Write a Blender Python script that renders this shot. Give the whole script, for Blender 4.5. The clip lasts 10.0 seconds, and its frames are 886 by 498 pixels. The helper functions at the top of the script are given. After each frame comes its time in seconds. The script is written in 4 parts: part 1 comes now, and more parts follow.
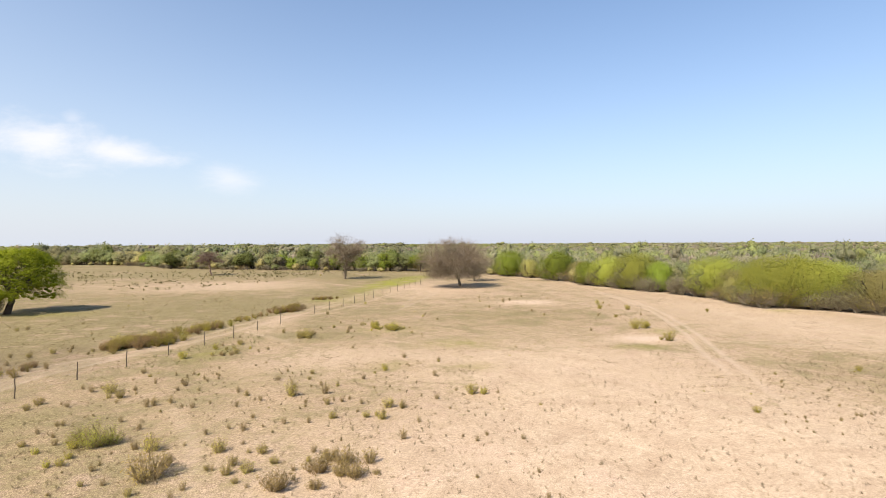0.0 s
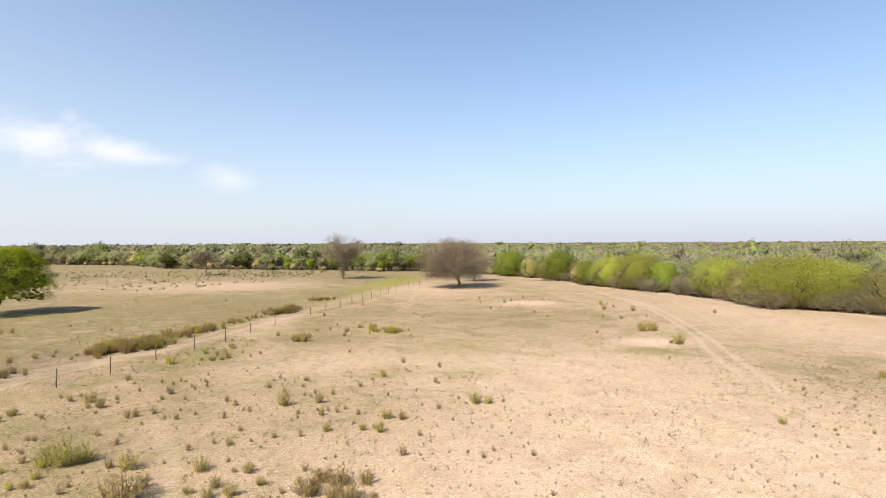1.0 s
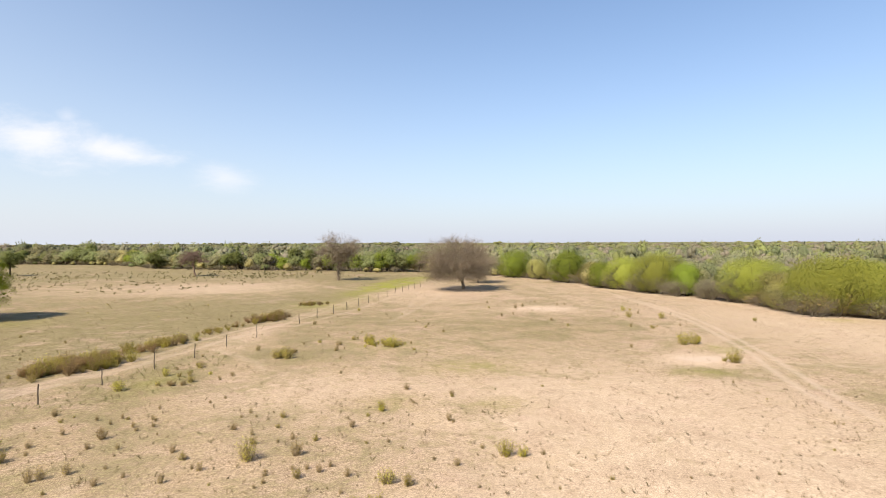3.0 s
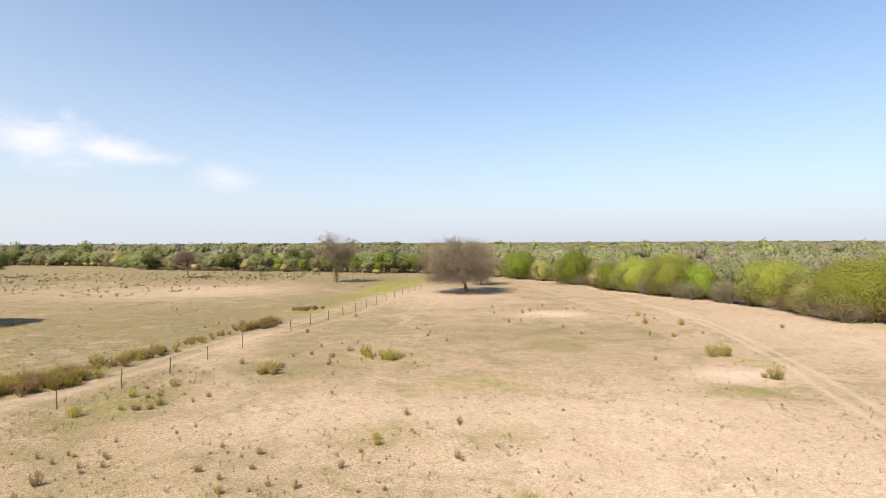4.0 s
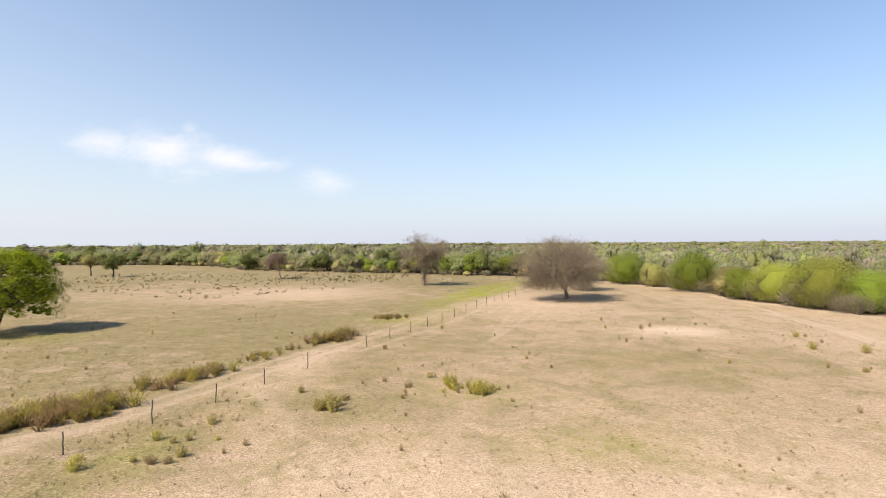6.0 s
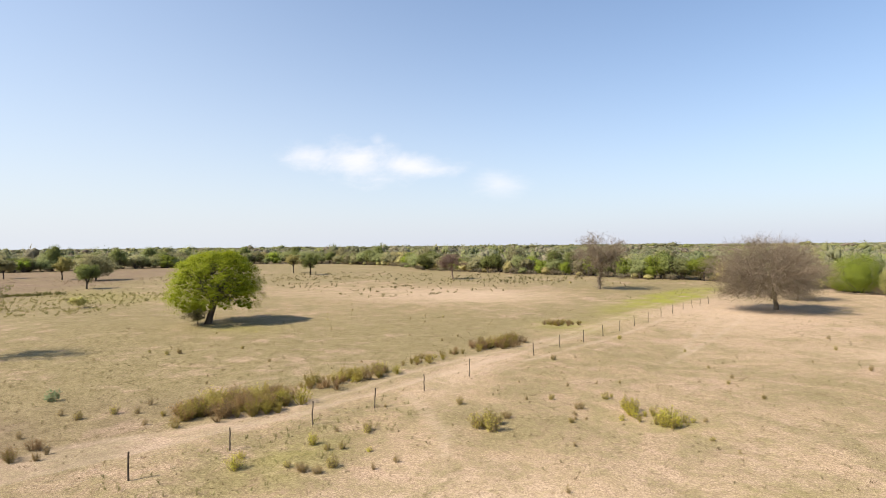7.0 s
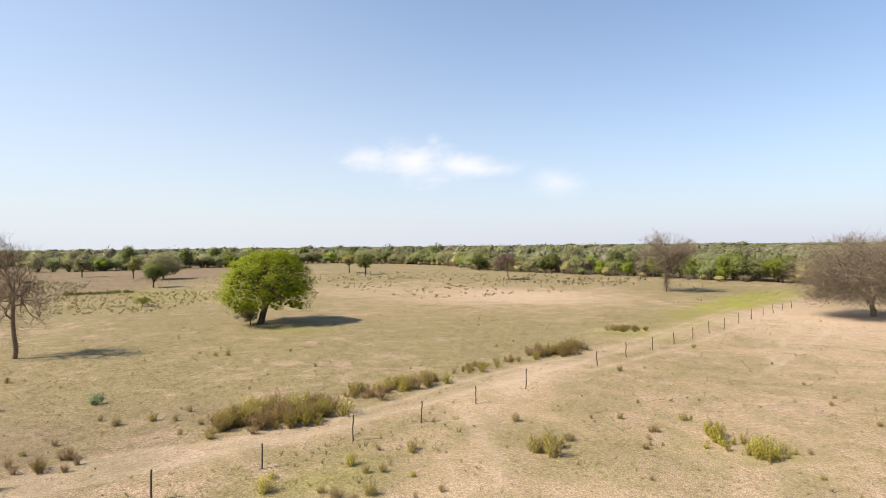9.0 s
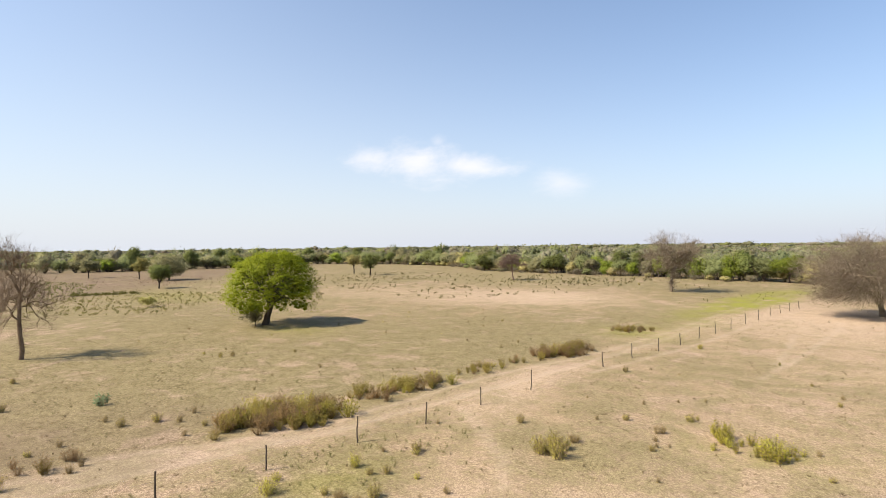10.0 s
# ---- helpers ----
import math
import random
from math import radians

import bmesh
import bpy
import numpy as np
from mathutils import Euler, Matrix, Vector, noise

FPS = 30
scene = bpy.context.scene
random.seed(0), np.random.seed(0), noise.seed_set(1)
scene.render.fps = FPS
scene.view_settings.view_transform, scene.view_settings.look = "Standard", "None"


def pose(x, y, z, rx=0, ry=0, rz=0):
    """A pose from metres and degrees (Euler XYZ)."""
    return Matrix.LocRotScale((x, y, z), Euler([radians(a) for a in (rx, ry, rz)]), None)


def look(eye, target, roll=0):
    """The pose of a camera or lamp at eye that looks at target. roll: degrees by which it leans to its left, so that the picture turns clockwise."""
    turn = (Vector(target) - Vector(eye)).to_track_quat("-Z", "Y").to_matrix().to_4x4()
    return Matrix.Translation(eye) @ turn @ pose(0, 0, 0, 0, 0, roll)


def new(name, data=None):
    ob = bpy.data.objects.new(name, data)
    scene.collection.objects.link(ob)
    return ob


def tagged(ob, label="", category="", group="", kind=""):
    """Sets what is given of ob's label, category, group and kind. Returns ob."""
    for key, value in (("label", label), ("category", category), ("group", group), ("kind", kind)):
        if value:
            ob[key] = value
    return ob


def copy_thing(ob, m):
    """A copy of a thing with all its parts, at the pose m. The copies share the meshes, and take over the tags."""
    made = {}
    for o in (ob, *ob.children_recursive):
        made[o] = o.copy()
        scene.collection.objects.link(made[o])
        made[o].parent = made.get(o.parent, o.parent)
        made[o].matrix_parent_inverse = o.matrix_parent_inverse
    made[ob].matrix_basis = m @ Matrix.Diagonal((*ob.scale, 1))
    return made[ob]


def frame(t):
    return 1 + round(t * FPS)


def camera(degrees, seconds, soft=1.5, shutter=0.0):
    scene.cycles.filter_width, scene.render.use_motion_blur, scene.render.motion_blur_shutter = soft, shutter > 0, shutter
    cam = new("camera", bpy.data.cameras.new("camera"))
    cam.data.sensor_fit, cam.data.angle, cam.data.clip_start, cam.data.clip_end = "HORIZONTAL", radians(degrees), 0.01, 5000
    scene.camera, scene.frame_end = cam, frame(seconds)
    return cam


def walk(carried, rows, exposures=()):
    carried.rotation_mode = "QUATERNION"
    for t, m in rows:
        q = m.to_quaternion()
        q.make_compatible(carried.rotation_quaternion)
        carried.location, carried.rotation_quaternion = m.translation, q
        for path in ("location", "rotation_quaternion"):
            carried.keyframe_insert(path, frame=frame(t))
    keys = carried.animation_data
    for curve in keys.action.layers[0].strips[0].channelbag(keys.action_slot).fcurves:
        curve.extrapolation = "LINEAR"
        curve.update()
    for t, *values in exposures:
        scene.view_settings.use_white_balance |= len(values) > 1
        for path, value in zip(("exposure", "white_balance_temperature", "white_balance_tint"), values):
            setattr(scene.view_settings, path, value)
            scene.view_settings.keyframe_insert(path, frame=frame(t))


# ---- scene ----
cam = camera(78.9, 10.0, 0.6)
PATH = [
    (0, (0.884, 0.755, 10.514), (1.021, 2.75, 10.492), -0.3),
    (0.5, (0.814, 1.636, 10.484), (0.954, 3.631, 10.462), -0.2),
    (1, (0.816, 3.1, 10.505), (0.959, 5.095, 10.481), -0.3),
    (1.5, (0.811, 4.918, 10.499), (0.956, 6.913, 10.474), -0.4),
    (2, (0.598, 7.083, 10.448), (0.747, 9.077, 10.424), -0.4),
    (2.5, (0.478, 9.434, 10.403), (0.628, 11.428, 10.38), -0.3),
    (2.7, (0.416, 10.501, 10.385), (0.566, 12.495, 10.361), -0.2),
    (3.8, (0.407, 16.325, 10.548), (0.56, 18.319, 10.522), -0.4),
    (4, (0.475, 17.286, 10.578), (0.625, 19.28, 10.552), -0.3),
    (4.5, (0.569, 20.045, 10.635), (0.719, 22.039, 10.609), -0.3),
    (5, (0.552, 22.848, 10.677), (0.682, 24.843, 10.652), -0.3),
    (5.2, (0.476, 24.012, 10.729), (0.577, 26.009, 10.702), -0.2),
    (6.3, (0.253, 29.216, 10.679), (-0.09, 31.186, 10.66), -0.5),
    (6.5, (0.162, 30.052, 10.666), (-0.296, 31.998, 10.647), -0.5),
    (7, (-0.119, 32.169, 10.618), (-0.922, 34.0, 10.604), -0.5),
    (7.5, (-0.58, 33.94, 10.588), (-1.492, 35.72, 10.574), -0.5),
    (8, (-1.041, 34.83, 10.582), (-1.984, 36.593, 10.569), -0.5),
    (8.5, (-1.244, 35.135, 10.572), (-2.216, 36.883, 10.56), -0.6),
    (9, (-1.34, 35.316, 10.586), (-2.328, 37.056, 10.573), -0.6),
    (9.5, (-1.367, 35.373, 10.591), (-2.363, 37.107, 10.58), -0.7),
    (10, (-1.403, 35.461, 10.584), (-2.406, 37.192, 10.573), -0.7),
]
walk(cam, [(t, look(eye, target, roll)) for t, eye, target, roll in PATH])

# ---- world, sun, exposure ----
SUN_TO = Vector((-0.475, -0.51, 0.717)).normalized()
sun_data = bpy.data.lights.new("sun", "SUN")
sun_data.energy, sun_data.angle, sun_data.color = 5.0, radians(0.55), (1.0, 0.90, 0.75)
sun = new("sun", sun_data)
sun.matrix_world = look(SUN_TO * 100, (0, 0, 0))
scene.view_settings.exposure = 0.85


class Nodes:
    """Short hand for building a node tree."""

    def __init__(self, tree):
        self.tree = tree
        tree.nodes.clear()

    def add(self, kind, **props):
        n = self.tree.nodes.new(kind)
        for k, v in props.items():
            if k == "inputs":
                for key, val in v.items():
                    self.put(n.inputs[key], val)
            elif k == "operation":
                n.operation = v
            elif k == "blend":
                n.blend_type = v
            elif k == "attr":
                n.attribute_name = v
        return n

    def put(self, socket, val):
        if isinstance(val, bpy.types.NodeSocket):
            self.tree.links.new(val, socket)
        else:
            socket.default_value = val

    def m(self, op, a, b=0.0, c=0.0):
        n = self.add("ShaderNodeMath", operation=op)
        for i, v in enumerate((a, b, c)):
            self.put(n.inputs[i], v)
        return n.outputs[0]

    def mix(self, fac, a, b, blend="MIX"):
        n = self.tree.nodes.new("ShaderNodeMix")
        n.data_type, n.blend_type = "RGBA", blend
        self.put(n.inputs[0], fac)
        self.put(n.inputs[6], a if isinstance(a, bpy.types.NodeSocket) else (*a, 1))
        self.put(n.inputs[7], b if isinstance(b, bpy.types.NodeSocket) else (*b, 1))
        return n.outputs[2]

    def noise(self, vec, scale, detail=4.0, rough=0.55, distort=0.0):
        n = self.add("ShaderNodeTexNoise", inputs={"Scale": scale, "Detail": detail, "Roughness": rough, "Distortion": distort})
        if vec is not None:
            self.put(n.inputs["Vector"], vec)
        return n.outputs[0]

    def ramp(self, x, lo, hi):
        n = self.add("ShaderNodeMapRange")
        n.interpolation_type = "SMOOTHSTEP"
        for i, v in enumerate((x, lo, hi, 0.0, 1.0)):
            self.put(n.inputs[i], v)
        return n.outputs[0]


def make_world():
    world = bpy.data.worlds.new("sky")
    scene.world = world
    world.use_nodes = True
    k = Nodes(world.node_tree)
    sky = k.add("ShaderNodeTexSky")
    sky.sky_type, sky.sun_disc = "NISHITA", False
    sky.sun_elevation = math.asin(SUN_TO.z)
    sky.sun_rotation = math.atan2(SUN_TO.x, SUN_TO.y)
    sky.altitude, sky.air_density, sky.dust_density, sky.ozone_density = 0, 1.05, 0.35, 1.8
    coord = k.add("ShaderNodeTexCoord").outputs["Generated"]
    xyz = k.add("ShaderNodeSeparateXYZ", inputs={0: coord}).outputs
    ahead = k.m("MAXIMUM", xyz[1], 0.05)
    u, v = k.m("DIVIDE", xyz[0], ahead), k.m("DIVIDE", xyz[2], ahead)
    uv = k.add("ShaderNodeCombineXYZ", inputs={0: u, 1: k.m("MULTIPLY", v, 2.4), 2: 0.37}).outputs[0]
    soft, fine = k.noise(uv, 9.0, 6.0, 0.62, 0.4), k.noise(uv, 30.0, 4.0, 0.6)
    wisp = k.m("ADD", k.m("MULTIPLY", k.m("SUBTRACT", soft, 0.5), 1.25), k.m("MULTIPLY", k.m("SUBTRACT", fine, 0.5), 0.4))
    cover = None
    for cu, cv, ru, rv, tilt, dense in CLOUDS:
        du, dv = k.m("SUBTRACT", u, cu), k.m("SUBTRACT", v, cv)
        dv = k.m("SUBTRACT", dv, k.m("MULTIPLY", du, tilt))
        far = k.m("SQRT", k.m("ADD", k.m("POWER", k.m("DIVIDE", du, ru), 2.0), k.m("POWER", k.m("DIVIDE", dv, rv), 2.0)))
        puff = k.m("MULTIPLY", k.ramp(k.m("ADD", k.m("SUBTRACT", 1.0, far), wisp), 0.0, 1.1), dense)
        cover = puff if cover is None else k.m("MAXIMUM", cover, puff)
    cover = k.m("MULTIPLY", cover, k.ramp(xyz[1], 0.2, 0.4))
    # the haze thickens towards the sun's side of the sky
    side = k.m("ADD", k.m("MULTIPLY", xyz[0], SUN_TO.x * 1.435), k.m("MULTIPLY", xyz[1], SUN_TO.y * 1.435))
    away = k.ramp(side, 0.3, -1.0)
    rate = k.m("MULTIPLY", k.m("ADD", 3.2, k.m("MULTIPLY", away, 1.7)), -1.0)
    haze = k.m("POWER", 2.718, k.m("MULTIPLY", k.m("MAXIMUM", xyz[2], 0.0), rate))
    blue = k.mix(1.0, sky.outputs[0], k.mix(away, (0.95, 0.99, 1.03), (0.78, 0.90, 1.0)), "MULTIPLY")
    clear = k.mix(haze, blue, k.mix(away, HAZE_TONE, HAZE_FAR))
    tone = k.mix(cover, clear, CLOUD_TONE)
    back = k.add("ShaderNodeBackground", inputs={"Color": tone, "Strength": 0.102})
    out = k.add("ShaderNodeOutputWorld")
    k.tree.links.new(back.outputs[0], out.inputs[0])


# clouds: direction x/y and z/y, half sizes, tilt, density
CLOUDS = [(-0.775, 0.204, 0.130, 0.040, -0.10, 0.65), (-0.640, 0.185, 0.150, 0.060, -0.14, 0.75), (-0.510, 0.165, 0.135, 0.036, -0.08, 0.75),
          (-0.320, 0.119, 0.080, 0.034, -0.05, 0.5), (-0.590, 0.225, 0.028, 0.020, 0.0, 0.3)]
CLOUD_TONE, HAZE_TONE, HAZE_FAR = (6.0, 5.8, 5.9), (4.2, 4.4, 4.8), (3.75, 3.95, 4.55)
make_world()

# ---- materials ----


def foliage(name, low, high, glow=0.3, attr=False, rough=0.65, vary=1.0):
    """Leaf material: colour varies from leaf to leaf, from plant to plant and through the crown."""
    mat = bpy.data.materials.new(name)
    mat.use_nodes = True
    k = Nodes(mat.node_tree)
    geo = k.add("ShaderNodeNewGeometry")
    info = k.add("ShaderNodeObjectInfo")
    patch = k.noise(geo.outputs["Position"], 0.9, 3.0)
    if attr:
        base = k.add("ShaderNodeAttribute", attr="tint").outputs["Color"]
        base = k.mix(k.m("MULTIPLY", geo.outputs["Random Per Island"], 0.35 * vary), base, k.mix(1.0, base, (1.35, 1.3, 1.0), "MULTIPLY"))
        base = k.mix(k.m("MULTIPLY", patch, 0.5), base, k.mix(1.0, base, (0.86, 0.86, 0.88), "MULTIPLY"))
    else:
        amount = k.m("ADD", k.m("MULTIPLY", geo.outputs["Random Per Island"], 0.35), k.m("MULTIPLY", k.m("ADD", patch, info.outputs["Random"]), 0.33))
        base = k.mix(amount, low, high)
    hue = k.add("ShaderNodeHueSaturation", inputs={"Hue": k.m("ADD", 0.49, k.m("MULTIPLY", info.outputs["Random"], 0.02)), "Color": base,
                                                   "Value": k.m("ADD", 0.82, k.m("MULTIPLY", info.outputs["Random"], 0.36))})
    fleck = k.noise(geo.outputs["Position"], 5.5, 4.0, 0.7)
    tone = k.mix(k.m("MULTIPLY", k.ramp(fleck, 0.36, 0.62), vary), k.mix(1.0, hue.outputs[0], (0.9, 0.9, 0.86), "MULTIPLY"), k.mix(1.0, hue.outputs[0], (1.12, 1.12, 1.08), "MULTIPLY"))
    skin = k.add("ShaderNodeBsdfPrincipled", inputs={"Base Color": tone, "Roughness": rough, "Specular IOR Level": 0.2})
    thin = k.add("ShaderNodeBsdfTranslucent", inputs={"Color": tone})
    both = k.add("ShaderNodeMixShader", inputs={0: glow, 1: skin.outputs[0], 2: thin.outputs[0]})
    k.tree.links.new(both.outputs[0], k.add("ShaderNodeOutputMaterial").inputs[0])
    return mat


def bark(name, low, high):
    mat = bpy.data.materials.new(name)
    mat.use_nodes = True
    k = Nodes(mat.node_tree)
    pos = k.add("ShaderNodeNewGeometry").outputs["Position"]
    flat = k.add("ShaderNodeVectorMath", operation="MULTIPLY", inputs={0: pos, 1: (1.0, 1.0, 0.22)}).outputs[0]
    grain = k.noise(flat, 14.0, 5.0, 0.65)
    stain = k.noise(pos, 1.3, 3.0)
    col = k.mix(k.ramp(k.m("ADD", k.m("MULTIPLY", grain, 0.7), k.m("MULTIPLY", stain, 0.3)), 0.3, 0.7), low, high)
    bump = k.add("ShaderNodeBump", inputs={"Strength": 0.6, "Distance": 0.03, "Height": grain})
    skin = k.add("ShaderNodeBsdfPrincipled", inputs={"Base Color": col, "Roughness": 0.9, "Specular IOR Level": 0.2, "Normal": bump.outputs[0]})
    k.tree.links.new(skin.outputs[0], k.add("ShaderNodeOutputMaterial").inputs[0])
    return mat


def ground_material():
    mat = bpy.data.materials.new("dry_pasture_soil")
    mat.use_nodes = True
    k = Nodes(mat.node_tree)
    pos = k.add("ShaderNodeNewGeometry").outputs["Position"]
    zone = k.add("ShaderNodeSeparateColor", inputs={0: k.add("ShaderNodeAttribute", attr="zone").outputs["Color"]}).outputs
    lush = k.add("ShaderNodeAttribute", attr="zone").outputs["Alpha"]
    aside = k.add("ShaderNodeVectorMath", operation="ADD", inputs={0: pos, 1: (37.0, 11.0, 5.0)}).outputs[0]
    big, mid = k.noise(pos, 0.05, 5.0, 0.6), k.noise(pos, 0.33, 6.0, 0.65, 0.6)
    other = k.noise(aside, 0.21, 6.0, 0.66, 0.8)
    small, grit = k.noise(aside, 1.5, 6.0, 0.7), k.noise(pos, 5.5, 5.0, 0.72)
    tend = k.m("SUBTRACT", zone[0], 0.5)
    soil = k.mix(k.ramp(mid, 0.3, 0.7), SOIL_A, SOIL_B)
    straw = k.mix(k.ramp(small, 0.3, 0.7), STRAW_A, STRAW_B)
    green = k.mix(k.ramp(small, 0.35, 0.65), GRASS_A, GRASS_B)
    # dry stubble over the bare soil, then living grass, in ragged patches
    sum_1 = k.m("ADD", k.m("ADD", k.m("MULTIPLY", mid, 0.4), k.m("MULTIPLY", small, 0.35)), k.m("MULTIPLY", grit, 0.25))
    col = k.mix(k.m("MULTIPLY", k.ramp(k.m("ADD", sum_1, k.m("MULTIPLY", tend, 0.5)), 0.36, 0.58), 0.92), soil, straw)
    sum_2 = k.m("ADD", k.m("ADD", k.m("MULTIPLY", other, 0.45), k.m("MULTIPLY", small, 0.3)), k.m("MULTIPLY", grit, 0.25))
    leafy = k.ramp(k.m("ADD", sum_2, k.m("MULTIPLY", tend, 0.45)), 0.445, 0.60)
    col = k.mix(k.m("MULTIPLY", leafy, 0.8), col, green)
    pink = k.ramp(k.m("ADD", k.m("MULTIPLY", big, 0.4), k.m("MULTIPLY", mid, 0.6)), 0.50, 0.64)
    col = k.mix(k.m("MULTIPLY", pink, 0.6), col, BLUSH)
    # clods, litter and grains
    rough = k.ramp(zone[0], 0.15, 0.6)
    col = k.mix(k.ramp(grit, 0.34, 0.66), k.mix(1.0, col, k.mix(rough, (0.86, 0.85, 0.83), (0.64, 0.62, 0.59)), "MULTIPLY"), k.mix(1.0, col, k.mix(rough, (1.1, 1.1, 1.1), (1.22, 1.22, 1.21)), "MULTIPLY"))
    speck, dust = k.noise(pos, 14.0, 4.0, 0.75), k.noise(pos, 36.0, 2.0, 0.7)
    litter = k.ramp(k.m("ADD", k.m("MULTIPLY", speck, 0.6), k.m("MULTIPLY", small, 0.4)), 0.55, 0.63)
    col = k.mix(k.m("MULTIPLY", litter, k.m("SUBTRACT", 0.55, k.m("MULTIPLY", zone[1], 0.3))), col, LITTER)
    col = k.mix(k.ramp(speck, 0.36, 0.64), k.mix(1.0, col, k.mix(rough, (0.82, 0.81, 0.79), (0.66, 0.64, 0.61)), "MULTIPLY"), k.mix(1.0, col, (1.26, 1.26, 1.25), "MULTIPLY"))
    col = k.mix(k.ramp(dust, 0.38, 0.62), k.mix(1.0, col, (0.78, 0.76, 0.74), "MULTIPLY"), k.mix(1.0, col, (1.2, 1.2, 1.2), "MULTIPLY"))
    col = k.mix(k.m("MULTIPLY", zone[1], k.m("ADD", 0.45, k.m("MULTIPLY", grit, 0.8))), col, k.mix(small, PATH_A, PATH_B))
    col = k.mix(k.m("MULTIPLY", zone[2], k.m("ADD", 0.35, k.m("MULTIPLY", k.ramp(other, 0.35, 0.65), 0.65))), col, k.mix(small, RED_A, RED_B))
    col = k.mix(k.m("MULTIPLY", lush, k.m("MULTIPLY", k.ramp(sum_2, 0.36, 0.58), 1.0)), col, k.mix(small, LUSH_A, LUSH_B))
    height = k.m("ADD", k.m("MULTIPLY", small, 0.035), k.m("MULTIPLY", grit, 0.016))
    bump = k.add("ShaderNodeBump", inputs={"Strength": 0.45, "Distance": 1.0, "Height": height})
    skin = k.add("ShaderNodeBsdfPrincipled", inputs={"Base Color": col, "Roughness": 0.95, "Specular IOR Level": 0.1, "Normal": bump.outputs[0]})
    k.tree.links.new(skin.outputs[0], k.add("ShaderNodeOutputMaterial").inputs[0])
    return mat


SOIL_A, SOIL_B = (0.36, 0.268, 0.19), (0.454, 0.354, 0.259)
STRAW_A, STRAW_B = (0.262, 0.19, 0.116), (0.348, 0.265, 0.168)
GRASS_A, GRASS_B = (0.148, 0.127, 0.058), (0.23, 0.195, 0.101)
LITTER, BLUSH = (0.15, 0.108, 0.068), (0.40, 0.288, 0.222)
PATH_A, PATH_B = (0.37, 0.272, 0.20), (0.49, 0.385, 0.296)
RED_A, RED_B = (0.115, 0.078, 0.054), (0.185, 0.128, 0.09)
LUSH_A, LUSH_B = (0.173, 0.176, 0.0225), (0.247, 0.236, 0.0413)
GROUND = ground_material()
BARK_GREY = bark("grey_bark", (0.112, 0.09, 0.06), (0.232, 0.195, 0.139))
BARK_ASH = bark("ash_grey_bark", (0.128, 0.096, 0.064), (0.25, 0.2, 0.142))
BARK_DARK = bark("dark_bark", (0.0375, 0.0285, 0.021), (0.0975, 0.075, 0.0562))
BARK_BROWN = bark("brown_bark", (0.12, 0.08, 0.05), (0.24, 0.172, 0.11))
BARK_ROSE = bark("reddish_bark", (0.12, 0.0788, 0.06), (0.217, 0.15, 0.116))
WOOD_POST = bark("weathered_post_wood", (0.0562, 0.0413, 0.03), (0.15, 0.116, 0.0863))
LEAF_BRIGHT = foliage("bright_leaves", (0.128, 0.151, 0.00732), (0.283, 0.306, 0.0165), 0.48)
LEAF_FRESH = foliage("fresh_green_leaves", (0.17, 0.225, 0.028), (0.35, 0.40, 0.06), 0.56, vary=0.6)
LEAF_OLIVE = foliage("olive_leaves", (0.285, 0.262, 0.092), (0.48, 0.43, 0.165), 0.58, vary=0.6)
LEAF_DARK = foliage("dark_green_leaves", (0.0915, 0.11, 0.0298), (0.206, 0.22, 0.0655), 0.48)
LEAF_GREY = foliage("grey_green_leaves", (0.215, 0.2, 0.1), (0.37, 0.345, 0.19), 0.56, vary=0.6)
LEAF_PALE = foliage("pale_yellow_flowers", (0.33, 0.29, 0.12), (0.56, 0.49, 0.23), 0.5)
LEAF_DRY = foliage("dry_brown_leaves", (0.206, 0.146, 0.0483), (0.346, 0.25, 0.0904), 0.48)
LEAF_LIME = foliage("lime_leaves", (0.26, 0.275, 0.05), (0.46, 0.46, 0.095), 0.58, vary=0.6)
LEAF_WOOD = foliage("scrub_wood_leaves", (0.18, 0.2, 0.08), (0.325, 0.345, 0.15), 0.56, vary=0.6)
LEAF_WEED = foliage("olive_brown_weed_leaves", (0.231, 0.196, 0.0384), (0.442, 0.368, 0.0915), 0.48)
LEAF_YELLOW = foliage("yellow_green_weed_leaves", (0.28, 0.26, 0.028), (0.52, 0.46, 0.07), 0.5)
LEAF_HERB = foliage("soft_green_herb_leaves", (0.2, 0.205, 0.03), (0.42, 0.40, 0.08), 0.5)
LEAF_BLUE = foliage("blue_green_leaves", (0.0915, 0.137, 0.064), (0.193, 0.238, 0.128), 0.48)
TINTED = foliage("mixed_foliage", (0, 0, 0), (0, 0, 0), 0.58, True, vary=0.3)
TURF = foliage("dry_turf", (0, 0, 0), (0, 0, 0), 0.5, True)
DRY_STEM = bark("dry_stems", (0.18, 0.128, 0.06), (0.315, 0.24, 0.128))
WIRE = bpy.data.materials.new("galvanised_wire")
WIRE.use_nodes = True
WIRE.node_tree.nodes["Principled BSDF"].inputs["Metallic"].default_value = 0.9
WIRE.node_tree.nodes["Principled BSDF"].inputs["Roughness"].default_value = 0.5
WIRE.node_tree.nodes["Principled BSDF"].inputs["Base Color"].default_value = (0.3, 0.29, 0.28, 1)

